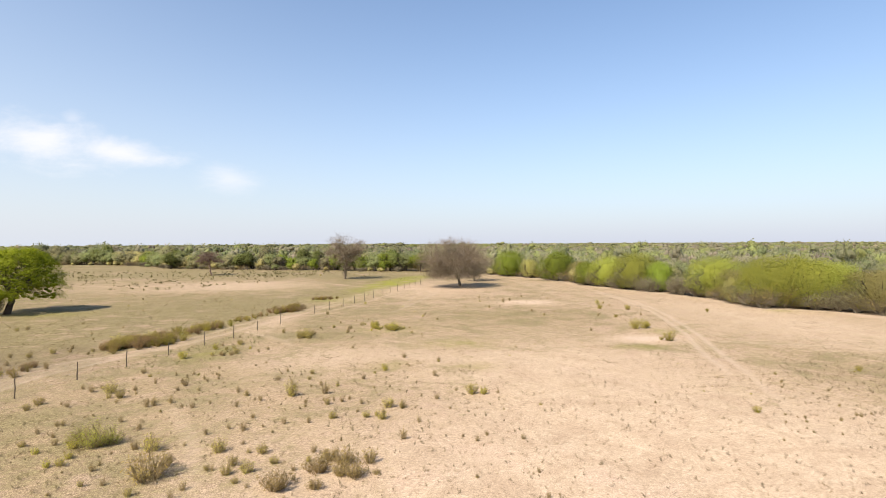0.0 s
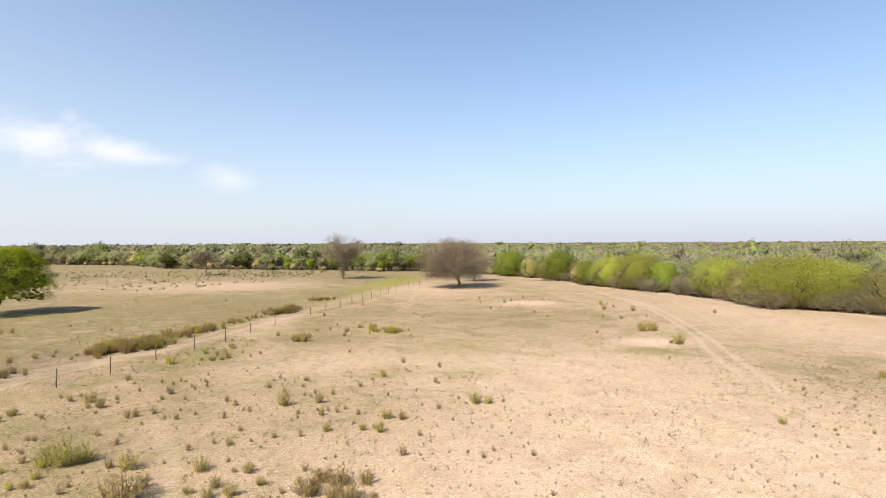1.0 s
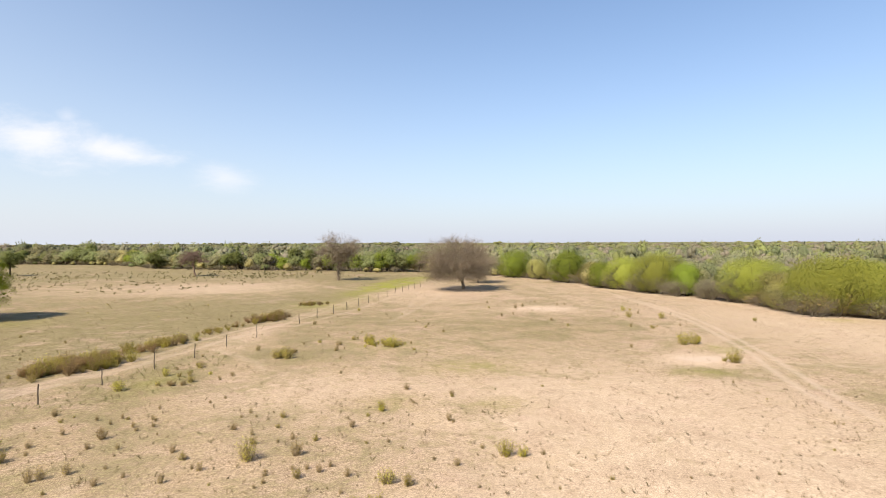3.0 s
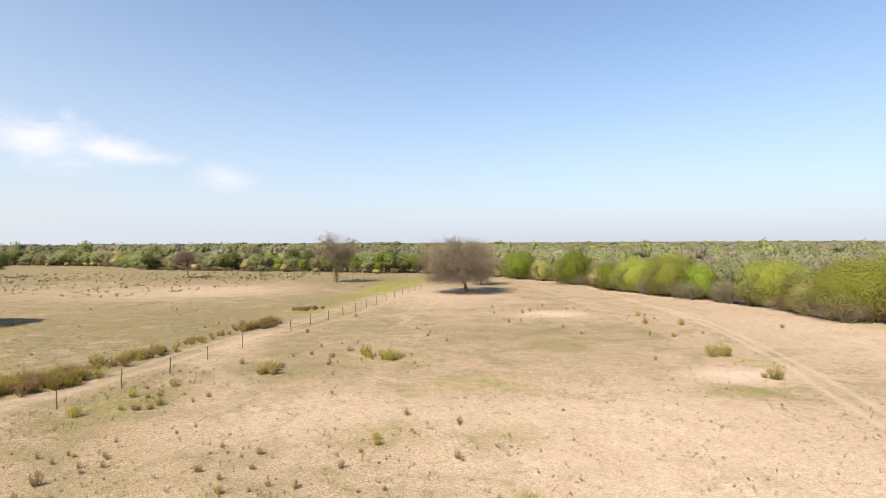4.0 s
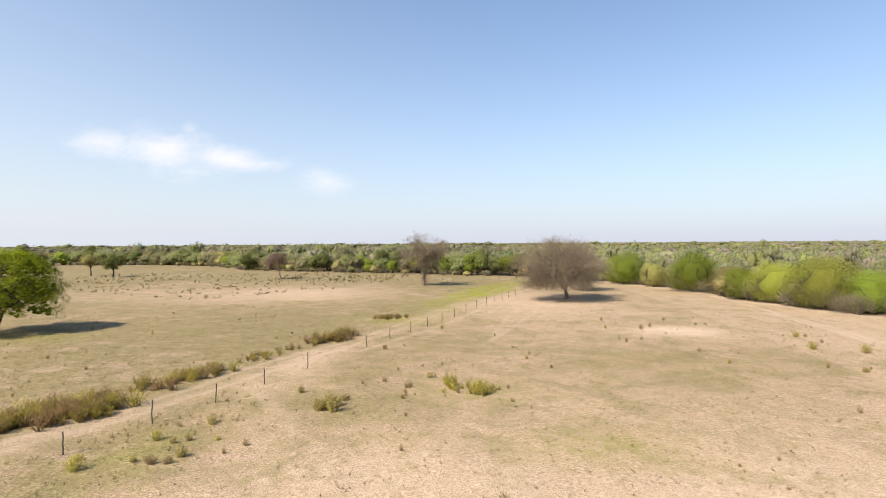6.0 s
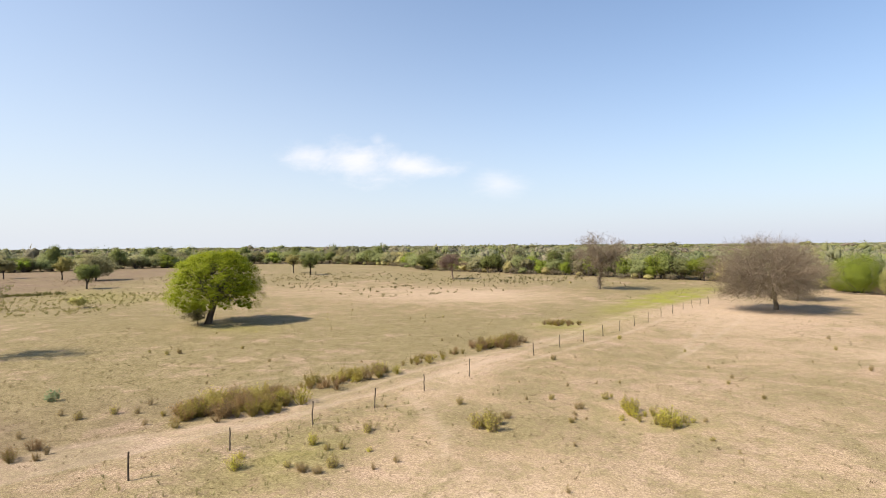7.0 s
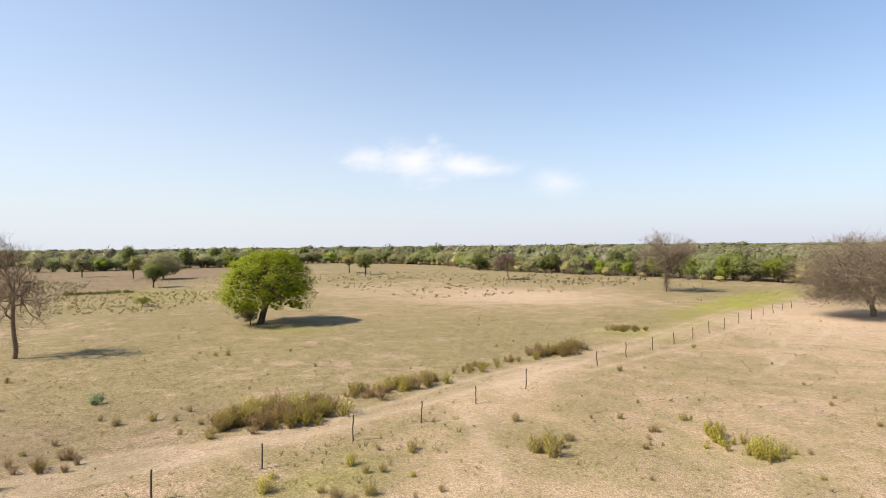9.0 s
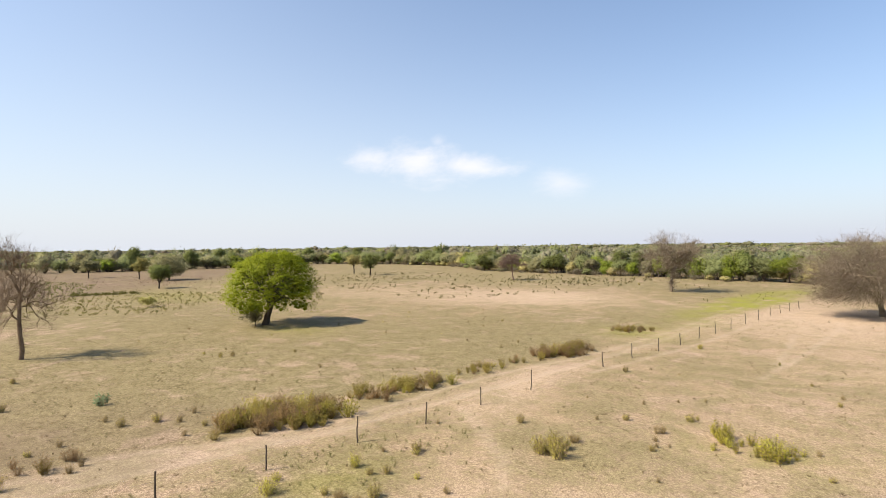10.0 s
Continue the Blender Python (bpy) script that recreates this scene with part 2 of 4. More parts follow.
# ---- the plan ----
# edge of the clearing, counter-clockwise
EDGE = [(66.5, 70), (65.5, 76), (61, 81), (56, 82), (57, 90), (57.5, 97), (55, 104), (52, 110), (49, 118), (46, 128), (44, 140), (40, 158),
        (31, 172), (14, 195), (4, 201), (-6, 202), (-14, 207), (-30, 214), (-49, 222), (-73, 229), (-103, 244), (-136, 282), (-186, 299),
        (-231, 301), (-248, 287), (-246, 250), (-242, 231), (-259, 217), (-262, 203), (-267, 179), (-282, 164), (-340, 120), (-330, -60),
        (-120, -110), (60, -100), (85, -20), (78, 40)]
LEFT_RUTS = [[(-31.5, 40), (-30.9, 49.4), (-28.9, 52.5), (-27.1, 54.2), (-25.6, 56.6), (-23.9, 59.8), (-22.8, 64), (-21.9, 67.5), (-21, 71.9), (-19.2, 77.5), (-14.4, 89.5), (-12.2, 97.8), (-9.9, 106.4), (-7.1, 119.8), (-3.8, 134.4), (-0.2, 147), (5.2, 167.4)],
             [(-28.8, 40), (-28.4, 46.5), (-26.8, 50.6), (-25.4, 53.2), (-24.2, 55.8), (-22.4, 59.4), (-21.4, 63.2), (-20.4, 66), (-19, 69.8), (-17, 75.4), (-12.9, 89), (-10.8, 97), (-8.6, 106), (-6, 119)]]
RIGHT_RUTS = [[(42.5, 138), (42, 116), (41.6, 103.5), (41.1, 93), (40.4, 85.4), (38.7, 77.4), (36.8, 70), (34.9, 63), (32.8, 56.1), (30.3, 48.8), (28.6, 43.4), (27, 38.7), (25.4, 34.1), (24, 28)],
              [(41, 112), (40.3, 98.5), (39.5, 88), (37.9, 79.2), (35.6, 70.2), (33.5, 62.9), (32, 58), (29.6, 51.8), (28.3, 47.5), (26.6, 42)]]
TRAILS = [[(-13, 80), (-10.8, 85.6), (-8.6, 91.7), (-6.2, 98.7), (-3.7, 107.4), (-2.1, 113.6)], [(-1, 84), (2.3, 94.8), (4.6, 104), (7.2, 114.5), (8.2, 121.8)], [(0.2, 90), (1.2, 96.6), (2.4, 108)],
          [(-11, 57), (-12.2, 59.7), (-13.7, 61.5), (-15.7, 64.1), (-18, 66.2)], [(-14, 36), (-11, 31), (-8.5, 25), (-7, 18)], [(34, 55), (43.3, 51.3), (48, 47)]]


def to_line(x, y, line):
    """Distance of many places from a broken line."""
    best = np.full(x.shape, 1e9)
    for (ax, ay), (bx, by) in zip(line, line[1:]):
        dx, dy = bx - ax, by - ay
        t = np.clip(((x - ax) * dx + (y - ay) * dy) / (dx * dx + dy * dy), 0, 1)
        best = np.minimum(best, np.hypot(x - ax - t * dx, y - ay - t * dy))
    return best


def inside(x, y, ring):
    odd = np.zeros(x.shape, bool)
    for (ax, ay), (bx, by) in zip(ring, ring[1:] + ring[:1]):
        cross = (ay > y) != (by > y)
        with np.errstate(divide="ignore", invalid="ignore"):
            odd ^= cross & (x < (bx - ax) * (y - ay) / (by - ay if by != ay else 1e-9) + ax)
    return odd


def relief(x, y):
    """Gentle unevenness of the ground in metres."""
    near = np.exp(-((x / 160) ** 2) - (((y - 60) / 170) ** 2))
    waves = np.sin(x * 0.31 + 1.1) * np.sin(y * 0.27 + 0.4) * 0.05 + np.sin(x * 0.83 + y * 0.52) * 0.025 + np.sin(y * 1.13 - x * 0.71 + 2) * 0.018
    waves = waves + np.sin(x * 2.3 + 0.7 * np.sin(y * 1.9)) * np.sin(y * 2.1 + 0.5) * 0.012
    return waves * near


def gz(x, y):
    return float(relief(np.array(x, float), np.array(y, float)))


def blob(x, y, cx, cy, rx, ry):
    return np.exp(-(((x - cx) / rx) ** 2) - (((y - cy) / ry) ** 2))


def step(v, lo, hi):
    t = np.clip((v - lo) / (hi - lo), 0, 1)
    return t * t * (3 - 2 * t)


def grassiness(x, y):
    """0: bare pinkish soil, 1: short greenish grass."""
    side = x - (-21.5 + (y - 53) * 0.33)
    g = 0.46 + 0.36 * step(-side, 3, 12) + 0.09 * step(6 - x, 0, 16) * (1 - step(-side, 0, 8)) + 0.05 * step(y, 52, 74) * (x < 30)
    for cx, cy, rx, ry, a in ((-20, 30, 8, 9, 0.10), (-45, 66, 18, 12, 0.14), (-35, 78, 16, 9, 0.06), (38, 40, 8, 10, 0.16), (8, 76, 12, 10, 0.03), (-18, 54, 3, 7, 0.22), (-28, 51, 6, 6, 0.13), (0, 38, 8, 8, 0.09), (20, 78, 10, 8, 0.10), (6, 56, 5, 4, 0.08),
                              (-0.8, 47.1, 3, 2, 0.16), (6.4, 46.2, 3, 2, 0.14), (24, 53, 3, 1.6, 0.2), (14, 16, 18, 22, -0.42), (-7, 51, 8, 6, -0.16), (-16.5, 73, 3, 12, -0.20), (12, 47, 14, 8, -0.14),
                              (8, 122, 12, 14, -0.16), (27, 57.6, 3, 2.0, -0.6), (22, 94, 5, 3.5, -0.4), (-34, 51, 7, 7, -0.06), (-80, 140, 50, 40, -0.34), (-35, 140, 26, 26, -0.34), (-62, 100, 18, 10, -0.1), (50, 70, 10, 30, -0.16),
                              (-10, 34, 8, 10, -0.05), (-48, 95, 12, 14, -0.06)):
        g = g + a * blob(x, y, cx, cy, rx, ry)
    return np.clip(g, 0, 1)


def build_ground():
    def lines(lo, hi, pitch, end_lo, end_hi):
        mid = list(np.arange(lo, hi + 1e-6, pitch))
        for sign, end in ((-1, end_lo), (1, end_hi)):
            at, gap = (lo if sign < 0 else hi), pitch
            while sign * (end - at) > 0:
                gap *= 1.045 if gap < 2.5 else 1.15
                at += sign * gap
                mid = [at] + mid if sign < 0 else mid + [at]
        return np.array(mid)
    xs, ys = lines(-50, 52, 0.5, -4600, 4600), lines(18, 118, 0.5, -4600, 4600)
    X, Y = np.meshgrid(xs, ys)
    x, y = X.ravel(), Y.ravel()
    z = relief(x, y)
    left, right = (np.minimum.reduce([to_line(x, y, line) for line in ruts]) for ruts in (LEFT_RUTS, RIGHT_RUTS))
    middle = to_line(x, y, [((ax + bx) / 2, (ay + by) / 2) for (ax, ay), (bx, by) in zip(*LEFT_RUTS)])
    wob = np.sin(x * 1.7 + y * 0.9) * 0.25 + np.sin(y * 0.6) * 0.3
    path = 0.3 * (1 - step(middle + wob * 0.7, 0.6, 2.2)) * (1 - 0.75 * step(y, 54, 66))
    path = np.maximum(path, 0.42 * (1 - step(left + wob * 0.2, 0.1, 0.55)) * (1 - 0.3 * step(y, 60, 90)))
    path = np.maximum(path, 0.7 * (1 - step(right + wob * 0.08, 0.05, 0.4)) * step(y, 26, 50))
    for line in TRAILS:
        path = np.maximum(path, 0.34 * (1 - step(to_line(x, y, line) + wob * 0.25, 0.05, 0.45)))
    path = np.maximum(path, 0.9 * step(blob(x, y, 27, 57.8, 3.0, 1.5) + wob * 0.25, 0.3, 0.7))
    path = np.maximum(path, 0.4 * step(blob(x, y, 22.5, 93.5, 4.5, 2.2) + wob * 0.4, 0.3, 0.9))
    edge = to_line(x, y, EDGE + EDGE[:1])
    path = np.maximum(path, 0.6 * (1 - step(edge + wob, 0.8, 4.0)) * (x > 20))
    z -= 0.05 * (1 - step(np.minimum(left, right), 0.2, 0.8))
    woods = ~inside(x, y, EDGE)
    red = 0.95 * step(-x - 0.55 * (y - 110), 128, 150) * step(y, 60, 100) * (~woods)
    red = np.maximum(red, 0.55 * woods)
    red = np.maximum(red, 0.4 * blob(x, y, -46, 47, 12, 9))
    red = np.maximum(red, 0.6 * blob(x, y, -37, 48, 7, 8) + 0.25 * blob(x, y, -31, 56, 5, 6))
    lush = np.maximum.reduce([0.95 * step(blob(x, y, -1 + (y - 150) * 0.28, 150, 6.5, 30) + wob * 0.12, 0.25, 0.8), 0.55 * blob(x, y, -13.5, 103, 4.5, 5), 0.45 * blob(x, y, -9, 122, 4, 14),
                              0.4 * blob(x, y, 6, 56.5, 3.5, 2.5), 0.3 * blob(x, y, -0.8, 47, 2, 1.2), 0.3 * blob(x, y, 6.4, 46.2, 2, 1.2), 0.4 * blob(x, y, 24, 53, 2.5, 1.2), 0.35 * blob(x, y, 31, 62, 3, 2),
                              0.5 * blob(x, y, 57, 80, 2.5, 3), 0.4 * blob(x, y, -52, 86, 6, 3), 0.35 * blob(x, y, -110, 112, 22, 10), 0.3 * blob(x, y, -1.5, 66.5, 3, 2), 0.3 * blob(x, y, -18, 54, 2, 4)])
    lush = np.clip(lush, 0, 1) * (1 - step(path, 0.3, 0.6))
    me = bpy.data.meshes.new("ground")
    nx, ny = len(xs), len(ys)
    i = (np.arange(ny - 1)[:, None] * nx + np.arange(nx - 1)[None]).ravel()
    fill_mesh(me, np.stack([x, y, z], 1), np.stack([i, i + 1, i + nx + 1, i + nx], 1))
    zone = me.color_attributes.new("zone", "FLOAT_COLOR", "POINT")
    zone.data.foreach_set("color", np.stack([grassiness(x, y), path, red, lush], 1).astype(np.float32).ravel())
    me.materials.append(GROUND)
    return tagged(new("ground", me), "dry pinkish-tan pasture soil with sparse grass and wheel tracks", "ground", kind="structure")


def fill_mesh(me, verts, faces):
    """Fast mesh from arrays; every face has the same number of corners."""
    n = faces.shape[1]
    me.vertices.add(len(verts))
    me.vertices.foreach_set("co", np.asarray(verts, np.float32).ravel())
    me.loops.add(faces.size)
    me.loops.foreach_set("vertex_index", faces.astype(np.int32).ravel())
    me.polygons.add(len(faces))
    me.polygons.foreach_set("loop_start", np.arange(0, faces.size, n, dtype=np.int32))
    me.polygons.foreach_set("loop_total", np.full(len(faces), n, np.int32))
    me.update(calc_edges=True)


def part(name, data, material, parent=None, label=""):
    """One mesh object from (verts, faces) arrays, under a thing or a part."""
    me = bpy.data.meshes.new(name)
    fill_mesh(me, *data[:2])
    if len(data) > 2:
        set_normals(me, data[2])
    me.materials.append(material)
    ob = new(name, me)
    if parent:
        ob.parent = parent
    if label:
        ob["label"] = label
    return ob


# ---- shapes ----


class Limbs:
    """Collects tapered tubes as triangles."""

    def __init__(self):
        self.v, self.f, self.n = [], [], 0

    def tube(self, pts, r0, r1, sides):
        pts = np.asarray(pts, float)
        k = len(pts)
        d = np.gradient(pts, axis=0)
        d /= np.linalg.norm(d, axis=1, keepdims=True) + 1e-9
        side = np.cross(d, (0.31, 0.77, 0.55))
        side /= np.linalg.norm(side, axis=1, keepdims=True) + 1e-9
        up = np.cross(d, side)
        a = np.arange(sides) * 2 * np.pi / sides
        r = np.linspace(r0, r1, k)[:, None, None]
        ring = pts[:, None] + r * (np.cos(a)[None, :, None] * side[:, None] + np.sin(a)[None, :, None] * up[:, None])
        self.v.append(ring.reshape(-1, 3))
        i = (np.arange(k - 1)[:, None] * sides + np.arange(sides)[None]).ravel()
        j = (np.arange(k - 1)[:, None] * sides + (np.arange(sides)[None] + 1) % sides).ravel()
        self.f += [np.stack([i, j, j + sides], 1) + self.n, np.stack([i, j + sides, i + sides], 1) + self.n]
        self.n += k * sides

    def blades(self, p0, p1, width, rng):
        """Thin pointed twigs, one sliver each."""
        d = p1 - p0
        side = np.cross(d, rng.normal(size=d.shape))
        side *= np.asarray(width).reshape(-1, 1) / (np.linalg.norm(side, axis=1, keepdims=True) + 1e-9)
        v = np.stack([p0 - side / 2, p0 + side / 2, p1], 1).reshape(-1, 3)
        self.v.append(v)
        self.f.append(np.arange(len(v)).reshape(-1, 3) + self.n)
        self.n += len(v)

    def data(self):
        return np.concatenate(self.v), np.concatenate(self.f)


def leaves(at, size, rng, flat=0.0, slim=0.22, rise=0.0, out=None):
    """A slender pointed leaf spray at each place, its face turned outward; with the normals of the crown's surface."""
    n = len(at)
    a = rng.normal(size=(n, 3))
    a[:, 2] = a[:, 2] * (1 - flat) + rise
    a /= np.linalg.norm(a, axis=1, keepdims=True)
    b = np.cross(a, rng.normal(size=(n, 3)))
    b /= np.linalg.norm(b, axis=1, keepdims=True) + 1e-9
    face = np.cross(a, b)
    out = np.tile((0.0, 0.0, 1.0), (n, 1)) if out is None else out / (np.linalg.norm(out, axis=1, keepdims=True) + 1e-9)
    turn = np.where((face * out).sum(1) < 0, -1.0, 1.0)[:, None]
    b, face = b * turn, face * turn
    s = (size * rng.uniform(0.6, 1.35, n))[:, None]
    v = np.stack([at + a * s * 1.3, at - a * s * 0.7 + b * s * slim, at - a * s * 0.7 - b * s * slim], 1).reshape(-1, 3)
    return v, np.arange(3 * n).reshape(-1, 3), np.repeat(out * 0.72 + face * 0.28, 3, 0)


def ball(level):
    bm = bmesh.new()
    bmesh.ops.create_icosphere(bm, subdivisions=level, radius=1.0)
    v, f = np.array([p.co[:] for p in bm.verts]), np.array([[p.index for p in q.verts] for q in bm.faces])
    bm.free()
    return v, f


BALLS = {1: ball(1), 2: ball(2)}


def tufts(at, radii, level, rng, rough=0.16):
    """Uneven leaf masses inside a crown, one at each place."""
    v, f = BALLS[level]
    n, k = len(at), len(v)
    bump = 1 + rng.normal(size=(n, k, 1)) * rough
    p = at[:, None] + v[None] * np.asarray(radii)[:, None] * bump
    return p.reshape(-1, 3), (f[None] + (np.arange(n) * k)[:, None, None]).reshape(-1, 3), np.tile(v, (n, 1))


def joined(*some):
    n, V, F, N = 0, [], [], []
    for v, f, normal in some:
        V.append(v), F.append(f + n), N.append(normal)
        n += len(v)
    return np.concatenate(V), np.concatenate(F), np.concatenate(N)


def set_normals(me, normals):
    normals = normals / (np.linalg.norm(normals, axis=1, keepdims=True) + 1e-9)
    me.polygons.foreach_set("use_smooth", np.ones(len(me.polygons), bool))
    me.normals_split_custom_set_from_vertices(normals.astype(np.float32))


def bent(p0, p1, n, wobble, rng, arch=0.0):
    t = np.linspace(0, 1, n)[:, None]
    span = np.linalg.norm(p1 - p0)
    pts = p0 + (p1 - p0) * t
    pts[1:-1] += rng.normal(size=(n - 2, 3)) * wobble * span
    pts[:, 2] += (np.sin(t[:, 0] * np.pi) * arch) * span
    return pts


def tree_frame(rng, trunk_top, trunk_r, centre, radii, counts, low=0.0, arch=0.08, base=(0, 0, -0.15)):
    """Trunk, limbs and branches that fill an ellipsoid. Returns the limbs and the fine branches."""
    limbs, fine = Limbs(), []
    base, top, centre, radii = (np.array(v, float) for v in (base, trunk_top, centre, radii))
    trunk = bent(base, top, 6, 0.02, rng)
    limbs.tube(trunk, trunk_r * 1.25, trunk_r * 0.8, 8)

    def spot(shell, around=None, near=1.0):
        for _ in range(60):
            d = rng.normal(size=3)
            d /= np.linalg.norm(d)
            if around is None:
                p = centre + d * radii * shell
            else:
                p = around + d * radii * near * rng.uniform(0.5, 1)
            q = (p - centre) / radii
            if (np.abs(q) ** 2.7).sum() <= shell ** 2.7 and p[2] > low:
                return p
        return centre + (p - centre) * 0.8

    for _ in range(counts[0]):
        a = spot(rng.uniform(0.45, 0.6))
        one = bent(trunk[rng.integers(3, 6)], a, 5, 0.06, rng, arch)
        limbs.tube(one, trunk_r * rng.uniform(0.4, 0.55), trunk_r * 0.2, 6)
        for _ in range(counts[1]):
            b = spot(0.85, a, 0.5)
            two = bent(one[rng.integers(2, 5)], b, 4, 0.07, rng, arch * 0.6)
            limbs.tube(two, trunk_r * 0.18, trunk_r * 0.07, 4)
            for _ in range(counts[2]):
                c = spot(1.0, b, 0.32)
                three = bent(two[rng.integers(1, 4)], c, 4, 0.08, rng)
                limbs.tube(three, trunk_r * 0.07, trunk_r * 0.025, 3)
                fine.append(three)
    return limbs, np.array(fine)


def twigs(limbs, fine, centre, each, length, width, rng, lift=0.3):
    """Fine bare twigs along the branches, pointing outward and up. Returns their tips."""
    n = len(fine) * each
    pick, seg, t = rng.integers(0, len(fine), n), rng.integers(0, 3, n), rng.uniform(0, 1, n)[:, None]
    p0 = fine[pick, seg] * (1 - t) + fine[pick, seg + 1] * t
    out = p0 - np.array(centre)
    out /= np.linalg.norm(out, axis=1, keepdims=True) + 1e-9
    d = out * 0.7 + rng.normal(size=(n, 3)) * 0.55 + np.array([0, 0, lift])
    d /= np.linalg.norm(d, axis=1, keepdims=True)
    p1 = p0 + d * (length * rng.uniform(0.4, 1.2, n))[:, None]
    limbs.blades(p0, p1, width * rng.uniform(0.6, 1.3, n), rng)
    return p0, p1


def stand(name, x, y, label, category, group=""):
    ob = new(name)
    ob.empty_display_size = 0.3
    ob.matrix_basis = pose(x, y, gz(x, y) - 0.03)
    return tagged(ob, label, category, group)


def trunk_parts(limbs, material, tree):
    """The trunk, which is the first tube, and the branches as parts of their own."""
    v, f, k = limbs.v, limbs.f, len(limbs.v[0])
    trunk = part("trunk", (v[0], np.concatenate(f[:2])), material, tree)
    part("branchwork", (np.concatenate(v[1:]), np.concatenate(f[2:]) - k), material, trunk)


def bare_tree(name, label, x, y, seed, top, r, trunk_top, trunk_r, drop, counts, each, length, width, material, leaf=None, few=0, sprouts=0, low=1.5, lift=0.3, haze=0, skirt=0, shift=(0, 0)):
    rng = np.random.default_rng(seed)
    tree = stand(name, x, y, label, "tree", "bare trees")
    high = (top - drop) / 2
    mid = np.array((trunk_top[0] * 0.6 + shift[0], trunk_top[1] * 0.6 + shift[1], 0))
    centre, radii = mid + (0, 0, drop + high), (r, r, high - 0.3)
    limbs, fine = tree_frame(rng, trunk_top, trunk_r, centre, radii, counts, low)
    p0, p1 = twigs(limbs, fine, centre - (0, 0, high * 0.5), each, length, width, rng, lift)
    if haze:
        tip, _ = dome(rng, haze, r, top, 14, 0.14)
        tip = tip[(tip[:, 2] > low) & ((((tip - (0, 0, drop + high)) / (r, r, high)) ** 2).sum(1) < 1.1)]
        tip = tip * (1, 1, 0.98) + mid
        foot = tip + (mid + (0, 0, top * 0.35) - tip) * rng.uniform(0.05, 0.13, len(tip))[:, None] + rng.normal(size=tip.shape) * 0.38
        limbs.blades(foot, tip, width * rng.uniform(0.4, 0.9, len(tip)), rng)
    if skirt:
        a, q = rng.uniform(0, 6.28, skirt), np.sqrt(rng.uniform(0.02, 1, skirt)) * r * 0.74
        tip = np.stack([np.cos(a) * q, np.sin(a) * q, low + rng.uniform(0, 1, skirt) ** 1.5 * 3.4], 1)
        foot = tip * (0.72, 0.72, 1) + (0, 0, 1.0) + mid + rng.normal(size=tip.shape) * 0.3
        tip = tip + mid
        limbs.blades(foot, tip, width * rng.uniform(0.6, 1.2, skirt), rng)
        p1 = np.concatenate([p1, tip, tip])
    if sprouts:
        h = rng.uniform(0.6, trunk_top[2] * 1.1, sprouts)
        q0 = np.stack([h * trunk_top[0] / trunk_top[2], h * trunk_top[1] / trunk_top[2], h], 1)
        d = rng.normal(size=(sprouts, 3)) * (0.8, 0.8, 0.35) + (0, 0, -0.15)
        limbs.blades(q0, q0 + d * rng.uniform(0.5, 1.5, sprouts)[:, None], np.full(sprouts, width * 1.2), rng)
    trunk_parts(limbs, material, tree)
    if leaf:
        low_first = np.argsort(p1[:, 2] + rng.normal(size=len(p1)) * 2.0)[: few * 2]
        spots = p1[rng.choice(low_first, few)] + rng.normal(size=(few, 3)) * 0.2
        part("crown", leaves(spots, 0.12, rng, out=spots - centre), leaf, tree, "sparse small olive leaves among twigs")
    return tree


def leafy_tree(name, label, x, y, seed, top, r, trunk_top, trunk_r, drop, counts, per, size, leaf, material=None, category="tree", group="", spread=0.45, low=0.8, ry=None, shift=(0, 0)):
    """A tree whose crown is made of leaf sprays round the ends of its branches."""
    rng = np.random.default_rng(seed)
    tree = stand(name, x, y, label, category, group)
    high = (top - drop) / 2
    centre = np.array((shift[0], shift[1], drop + high))
    radii = np.array((r, ry or r, high)) - spread * 0.6
    limbs, fine = tree_frame(rng, trunk_top, trunk_r, centre, radii, counts, low)
    trunk_parts(limbs, material or BARK_DARK, tree)
    ends = fine[:, 2:].reshape(-1, 3)
    at = np.repeat(ends, per, 0)
    at = at + rng.normal(size=at.shape) * np.array((spread, spread, spread * 0.6))
    q = (at - centre) / (radii + spread)
    at = at[(q * q).sum(1) < 1.15]
    core = fine[:, 3] + rng.normal(size=(len(fine), 3)) * 0.12
    core = tufts(core, np.full((len(core), 3), spread * 0.4) * (1, 1, 0.7) * rng.uniform(0.6, 1.2, (len(core), 1)), 1, rng)
    part("crown", joined(core, leaves(at, size, rng, 0.35, 0.3, 0.0, (at - centre) / radii ** 2 * r + rng.normal(size=at.shape) * 0.35 + (0, 0, 0.2))), leaf, tree)
    return tree


